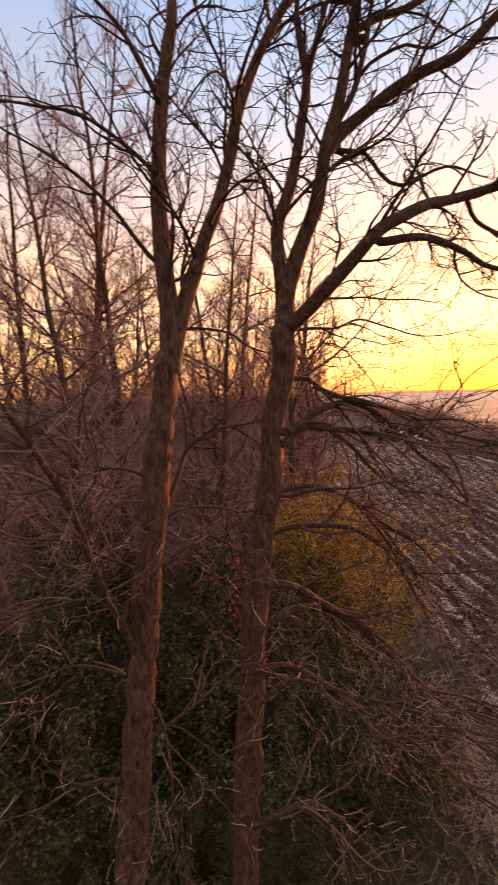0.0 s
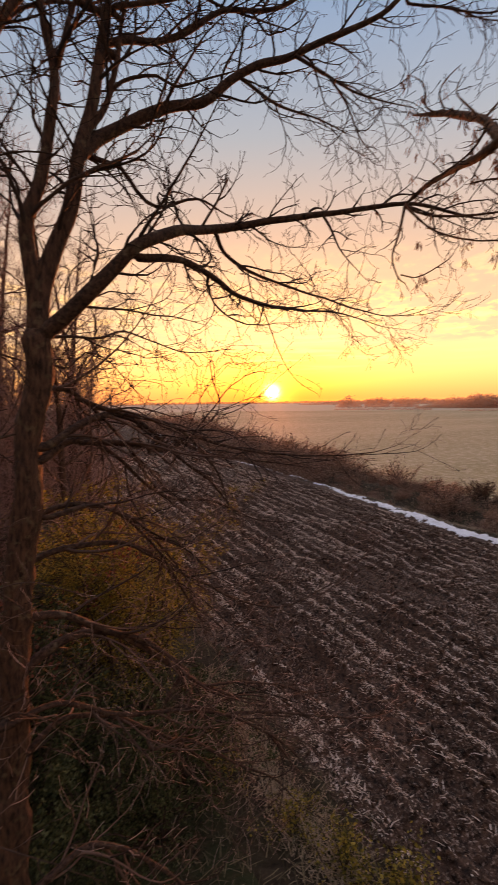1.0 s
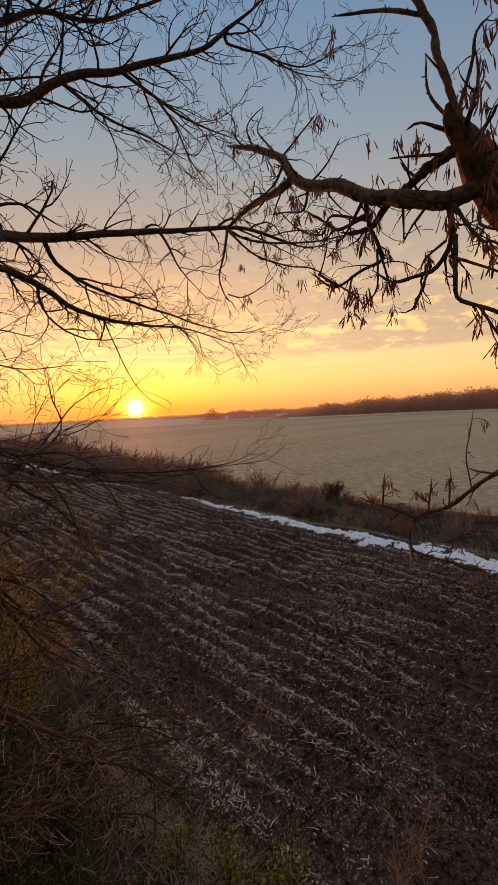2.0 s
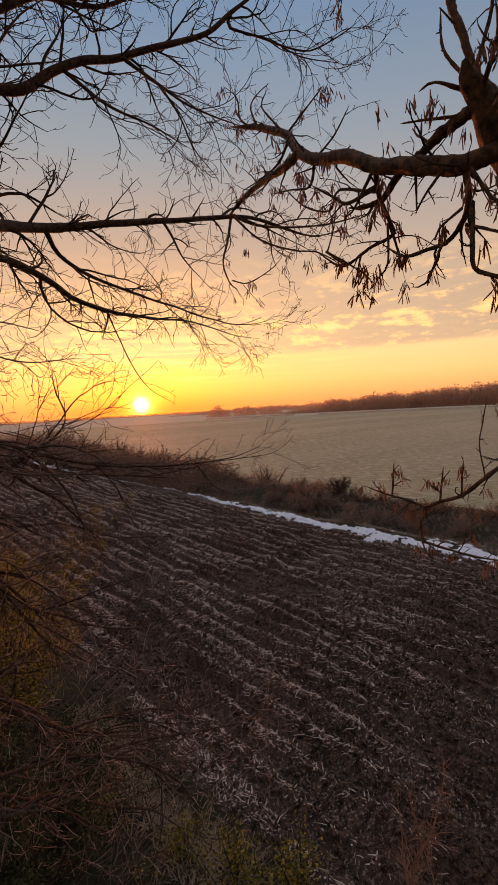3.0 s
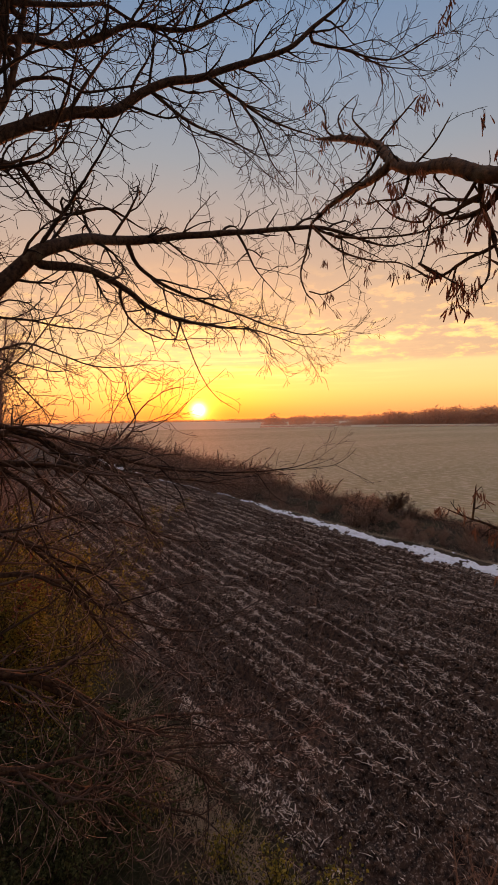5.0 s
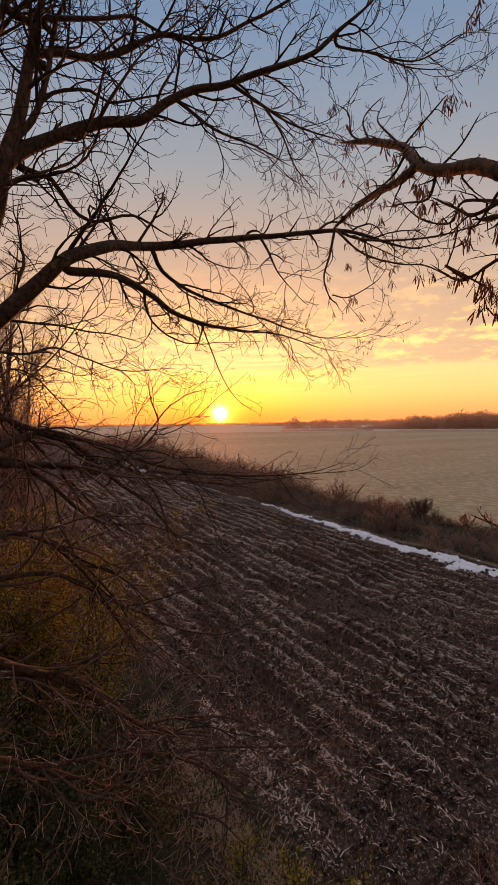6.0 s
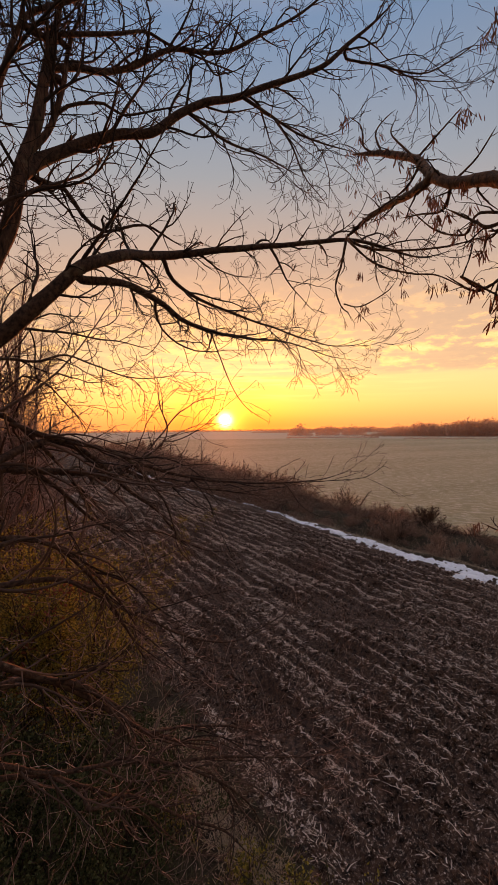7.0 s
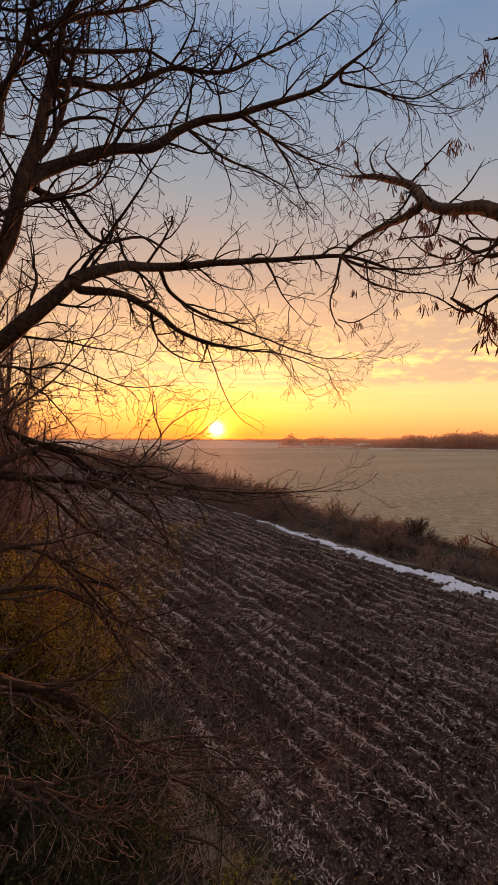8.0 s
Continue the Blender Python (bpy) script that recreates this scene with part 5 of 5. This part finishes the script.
gold = tagged(shrub("leafy_shrub", 301, 3.5, 1.0, 22, twig_bark, gold_leaf, 30000, 0.032, 6.0, 0.002), "tall shrub with yellowing leaves beside the verge", "shrub")
plant(gold, 1.35, 6.2, 0, 0.9, True)
plant(gold, 0.8, 7.2, 2.0, 0.78)
olive = tagged(shrub("leafy_shrub", 302, 1.7, 1.1, 14, twig_bark, green_leaf, 9000, 0.032), "low tangled shrub with dark green leaves", "shrub", "green undergrowth")
for k, (x, y, s) in enumerate(((-2.4, 4.4, 1.4), (-1.3, 4.9, 1.3), (-3.2, 6.2, 1.6), (0.3, 4.6, 1.1), (1.0, 4.1, 0.9), (-0.5, 5.6, 1.4), (-1.6, 3.5, 1.0), (1.6, 4.6, 0.75), (-0.7, 3.5, 0.6), (0.35, 3.4, 0.55), (-0.15, 3.0, 0.45), (-1.3, 2.9, 0.5))):
    plant(olive, x, y, k * 1.3, s, k == 0)
rusty = tagged(shrub("leafy_shrub", 303, 3.2, 0.8, 6, twig_bark, red_leaf, 1500, 0.045, 4.0), "slender shrub with a few rusty red leaves", "shrub")
plant(rusty, -0.2, 5.9, 0, 1, True)
thicket = tagged(shrub("bare_shrub", 304, 2.6, 1.5, 16, twig_bark, None, 0, 0, 6.0, 0.0025), "bare tangled shrub under the trees", "shrub", "bare undergrowth")
for k, (x, y, s) in enumerate(((-2.0, 5.6, 0.85), (-3.6, 5.0, 0.9), (-0.9, 7.4, 1.2), (-4.6, 7.6, 1.3), (-2.6, 8.4, 1.3), (0.6, 10.5, 1.1), (1.2, 14.0, 1.1), (1.4, 18.5, 1.2), (1.8, 25.0, 1.3),
                               (2.2, 33.0, 1.5), (2.6, 45.0, 1.7), (-1.0, 12.0, 1.4), (-1.9, 3.7, 0.7), (-2.8, 4.2, 0.9))):
    plant(thicket, x, y, k * 0.9, s, k == 0)
sapling = tagged(shrub("sapling", 305, 1.6, 0.2, 2, red_twig, None, 0, 0, 17.0, 0.0022), "thin reddish sapling at the field's edge", "sapling", "saplings")
plant(sapling, 3.35, 1.75, 0, 1.0, True)
plant(sapling, 3.0, 1.45, 2.2, 0.8)
plant(sapling, 3.75, 1.65, 4.0, 0.7)
weeds = tagged(shrub("leafy_shrub", 306, 0.55, 0.6, 12, twig_bark, gold_leaf, 700, 0.035), "low yellow-green weeds on the verge", "weed", "verge weeds")
for k, (x, y) in enumerate(((2.75, 2.5), (2.45, 2.9), (2.3, 3.5), (1.9, 4.4))):
    plant(weeds, x, y, k * 2.1, 1.0 - 0.1 * k, k == 0)

# ---- the hedge and ditch between the two fields ----
russet = material("dark_russet_twig", spread((0.09, 0.042, 0.03), (0.32, 0.165, 0.115)))
hedge = [tagged(shrub("hedge_shrub", 310 + k, (1.0, 1.0, 0.85)[k], 1.3, (26, 26, 34)[k], (russet, red_twig, twig_bark)[k], frosted_twig, (2600, 2200, 1500)[k], 0.032, (8.0, 8.0, 11.0)[k], 0.0040, 1, False), ("frosted russet shrub of the ditch hedge", "frosted grey-brown shrub of the ditch hedge", "dark brown bushy shrub of the ditch hedge")[k], "shrub", "hedge along the ditch") for k in range(3)]
hrng = np.random.default_rng(31)
n = 0
for y in np.concatenate([np.arange(-1, 24, 0.62), np.arange(24, 60, 1.1), np.arange(60, 130, 2.6)]):
    for row in range(3):
        x = 14.2 + row * 1.0 + hrng.normal(0, 0.35) + max(0.0, y - 18) * 0.05
        s = hrng.uniform(0.4, 0.85) if y < 12 else hrng.uniform(0.45, 1.0) if y < 20 else hrng.uniform(0.8, 1.3) * (0.6 + 0.04 * y) if y < 55 else hrng.uniform(2.2, 3.2)
        s *= 0.75 + 0.9 * noise.noise((x * 0.9, y * 0.55, 40.0)) + 0.3 * (n % 3 == 2)
        plant(hedge[n % 3], x, y + hrng.normal(0, 0.3), hrng.uniform(0, 6.28), s, n < 3)
        n += 1
for x, y, s in ((16.4, 14.2, 0.95), (16.0, 14.9, 0.85), (16.3, 12.6, 0.85), (16.0, 17.5, 0.95)):
    tagged(plant(hedge[0], x, y, x, s), "taller rounded russet shrub in the ditch hedge")
dense = tagged(shrub("hedge_shrub", 320, 1.1, 1.15, 46, twig_bark, umber_leaf, 9000, 0.03, 8.0, 0.004, 1, False), "dense dark rounded bush in the ditch hedge", "shrub", "hedge along the ditch")
plant(dense, 16.9, 12.0, 0, 0.85, True)

# ---- snow left along the field's edge ----
srng = np.random.default_rng(41)
sv, sf, index = [], [], {}
grid_x, grid_y = np.arange(-1.5, 1.5, 0.06), np.concatenate([np.arange(-2, 24, 0.08), np.arange(24, 110, 0.4)])


def drift(x, y):
    """How high the snow lies over the soil; below nothing it has thawed."""
    half = float(np.interp(y, (0, 4, 8, 12, 15.5, 18.5, 42, 55), (0.80, 0.70, 0.46, 0.34, 0.28, 0.04, 0.35, 0.9)))
    d = 1 - abs(x - lane(y) - 0.18 * noise.noise((0, y * 0.5, 1.0))) / max(half, 0.05)
    return 0.07 * min(max(d, -1.2), 0.7) + 0.06 * noise.noise((x * 1.6, y * 1.3, 4.0)) + 0.075 * noise.noise((x * 5, y * 4, 6.0)) + 0.06 * noise.noise((x * 13, y * 11, 2.0))


for j, y in enumerate(grid_y):
    for i, x in enumerate(grid_x):
        xx = x + lane(y)
        sv.append((xx, y, soil_height(xx, y) + drift(xx, y)))
gx = len(grid_x)
for j in range(len(grid_y) - 1):
    for i in range(gx - 1):
        q = (j * gx + i, j * gx + i + 1, (j + 1) * gx + i + 1, (j + 1) * gx + i)
        if sum(sv[k][2] - soil_height(sv[k][0], sv[k][1]) for k in q) / 4 > 0.018:
            sf.append(q)
me = bpy.data.meshes.new("snow_strip")
me.from_pydata(sv, [], sf)
me.materials.append(snow)
me.polygons.foreach_set("use_smooth", [True] * len(sf))
tagged(new("snow_strip", me), "narrow strip of old snow along the field's edge", "snow", kind="stuff")

# ---- straw on the ploughed soil, grass on the verge and by the ditch ----


def litter_of(name, label, mat, count, seed, place, length, width, upright, along=None):
    rng = np.random.default_rng(seed)
    v, f = [], []
    for _ in range(count):
        x, y = place(rng)
        ln, a = length * (0.15 + 1.5 * rng.uniform() ** 1.8), rng.uniform(0, math.tau) if along is None else along + rng.normal(0, 0.95)
        up = upright * rng.uniform(0.3, 1.0) + rng.uniform(-0.05, 0.12)
        d = Vector((math.cos(a), math.sin(a), up)).normalized()
        s = Vector((-math.sin(a), math.cos(a), 0)) * width * rng.uniform(0.5, 1.6)
        o = Vector((x, y, soil_height(x, y) + 0.012))
        mid = o + d * ln * 0.55
        tip = o + d * ln + Vector((rng.normal(0, 0.15), rng.normal(0, 0.15), -0.12 if upright else 0.05)) * ln
        k = len(v)
        v += [tuple(o - s), tuple(o + s), tuple(mid + s * 0.9), tuple(mid - s * 0.9), tuple(tip + s * 0.3), tuple(tip - s * 0.3)]
        f += [(k, k + 1, k + 2, k + 3), (k + 3, k + 2, k + 4, k + 5)]
    me = bpy.data.meshes.new(name)
    me.from_pydata(v, [], f)
    me.materials.append(mat)
    return tagged(new(name, me), label, name, kind="stuff")


def on_field(rng):
    while True:
        y = 1.5 + 32 * rng.uniform() ** 0.62
        x = rng.uniform(2.9, 12.2)
        row = math.sin((x - 0.02 * y + 0.14 * noise.noise((x * 0.7, y * 0.35, 3.0))) * math.tau / 0.42)
        if 1.3 * noise.noise((x * 0.9, y * 0.35, 8.0)) + 0.5 * noise.noise((x * 3.0, y * 2.0, 3.0)) + 0.8 * row * (0.55 + abs(noise.noise((x * 1.1, y * 0.5, 21.0))) * 1.5) + rng.uniform(-0.4, 0.4) > 0.5:
            return x, y


litter_of("straw", "scattered frosted straw and stubble on ploughed soil", straw, 160000, 51, on_field, 0.08, 0.0050, 0.12, 1.56)
litter_of("straw", "broken frosted husks in the furrows", straw, 70000, 54, on_field, 0.034, 0.0085, 0.3)
litter_of("dead_grass", "dead grass on the verge", verge_blade, 5500, 52, lambda r: (1.0 + r.uniform() * 2.0, 1.0 + 26 * r.uniform() ** 1.9), 0.24, 0.004, 1.2)
litter_of("dead_grass", "pale dead grass where the plough turns", dry_grass, 4500, 55, lambda r: (2.4 + r.normal(0, 0.16), 2.4 + 4.0 * r.uniform()), 0.13, 0.004, 0.9)
def on_bank(r):
    y = -1 + 34 * r.uniform() ** 1.2
    return lane(y) + 0.55 + abs(r.normal(0, 0.6)), y


litter_of("dead_grass", "frosted tufts on the bank above the snow", dry_grass, 9000, 56, on_bank, 0.1, 0.005, 1.0)
litter_of("dead_grass", "pale frosted grass along the ditch", dry_grass, 18000, 53, lambda r: (r.uniform(13.2, 17.8), -1 + 34 * r.uniform() ** 1.2), 0.13, 0.006, 1.0)

# clods of turned soil
crng = np.random.default_rng(71)
cv, cf = [], []
shape = [(1, 0, 0), (-1, 0, 0), (0, 1, 0), (0, -1, 0), (0, 0, 1), (0, 0, -1)]
tris = [(0, 2, 4), (2, 1, 4), (1, 3, 4), (3, 0, 4), (2, 0, 5), (1, 2, 5), (3, 1, 5), (0, 3, 5)]
for _ in range(26000):
    y = 1.0 + 22 * crng.uniform() ** 1.3
    x = crng.uniform(2.8, 12.2)
    r = 0.018 + 0.05 * crng.uniform() ** 3
    m = Euler(tuple(crng.uniform(0, 6.28, 3))).to_matrix()
    o = Vector((x, y, soil_height(x, y) + r * 0.2))
    k = len(cv)
    cv += [tuple(o + m @ Vector(q) * r * crng.uniform(0.6, 1.35)) for q in shape]
    cf += [(k + a, k + b, k + c) for a, b, c in tris]
me = bpy.data.meshes.new("soil_clods")
me.from_pydata(cv, [], cf)
me.materials.append(soil)
tagged(new("soil_clods", me), "crumbled clods of frosted ploughed soil", "soil", kind="stuff")

# ---- the far woods on the horizon ----


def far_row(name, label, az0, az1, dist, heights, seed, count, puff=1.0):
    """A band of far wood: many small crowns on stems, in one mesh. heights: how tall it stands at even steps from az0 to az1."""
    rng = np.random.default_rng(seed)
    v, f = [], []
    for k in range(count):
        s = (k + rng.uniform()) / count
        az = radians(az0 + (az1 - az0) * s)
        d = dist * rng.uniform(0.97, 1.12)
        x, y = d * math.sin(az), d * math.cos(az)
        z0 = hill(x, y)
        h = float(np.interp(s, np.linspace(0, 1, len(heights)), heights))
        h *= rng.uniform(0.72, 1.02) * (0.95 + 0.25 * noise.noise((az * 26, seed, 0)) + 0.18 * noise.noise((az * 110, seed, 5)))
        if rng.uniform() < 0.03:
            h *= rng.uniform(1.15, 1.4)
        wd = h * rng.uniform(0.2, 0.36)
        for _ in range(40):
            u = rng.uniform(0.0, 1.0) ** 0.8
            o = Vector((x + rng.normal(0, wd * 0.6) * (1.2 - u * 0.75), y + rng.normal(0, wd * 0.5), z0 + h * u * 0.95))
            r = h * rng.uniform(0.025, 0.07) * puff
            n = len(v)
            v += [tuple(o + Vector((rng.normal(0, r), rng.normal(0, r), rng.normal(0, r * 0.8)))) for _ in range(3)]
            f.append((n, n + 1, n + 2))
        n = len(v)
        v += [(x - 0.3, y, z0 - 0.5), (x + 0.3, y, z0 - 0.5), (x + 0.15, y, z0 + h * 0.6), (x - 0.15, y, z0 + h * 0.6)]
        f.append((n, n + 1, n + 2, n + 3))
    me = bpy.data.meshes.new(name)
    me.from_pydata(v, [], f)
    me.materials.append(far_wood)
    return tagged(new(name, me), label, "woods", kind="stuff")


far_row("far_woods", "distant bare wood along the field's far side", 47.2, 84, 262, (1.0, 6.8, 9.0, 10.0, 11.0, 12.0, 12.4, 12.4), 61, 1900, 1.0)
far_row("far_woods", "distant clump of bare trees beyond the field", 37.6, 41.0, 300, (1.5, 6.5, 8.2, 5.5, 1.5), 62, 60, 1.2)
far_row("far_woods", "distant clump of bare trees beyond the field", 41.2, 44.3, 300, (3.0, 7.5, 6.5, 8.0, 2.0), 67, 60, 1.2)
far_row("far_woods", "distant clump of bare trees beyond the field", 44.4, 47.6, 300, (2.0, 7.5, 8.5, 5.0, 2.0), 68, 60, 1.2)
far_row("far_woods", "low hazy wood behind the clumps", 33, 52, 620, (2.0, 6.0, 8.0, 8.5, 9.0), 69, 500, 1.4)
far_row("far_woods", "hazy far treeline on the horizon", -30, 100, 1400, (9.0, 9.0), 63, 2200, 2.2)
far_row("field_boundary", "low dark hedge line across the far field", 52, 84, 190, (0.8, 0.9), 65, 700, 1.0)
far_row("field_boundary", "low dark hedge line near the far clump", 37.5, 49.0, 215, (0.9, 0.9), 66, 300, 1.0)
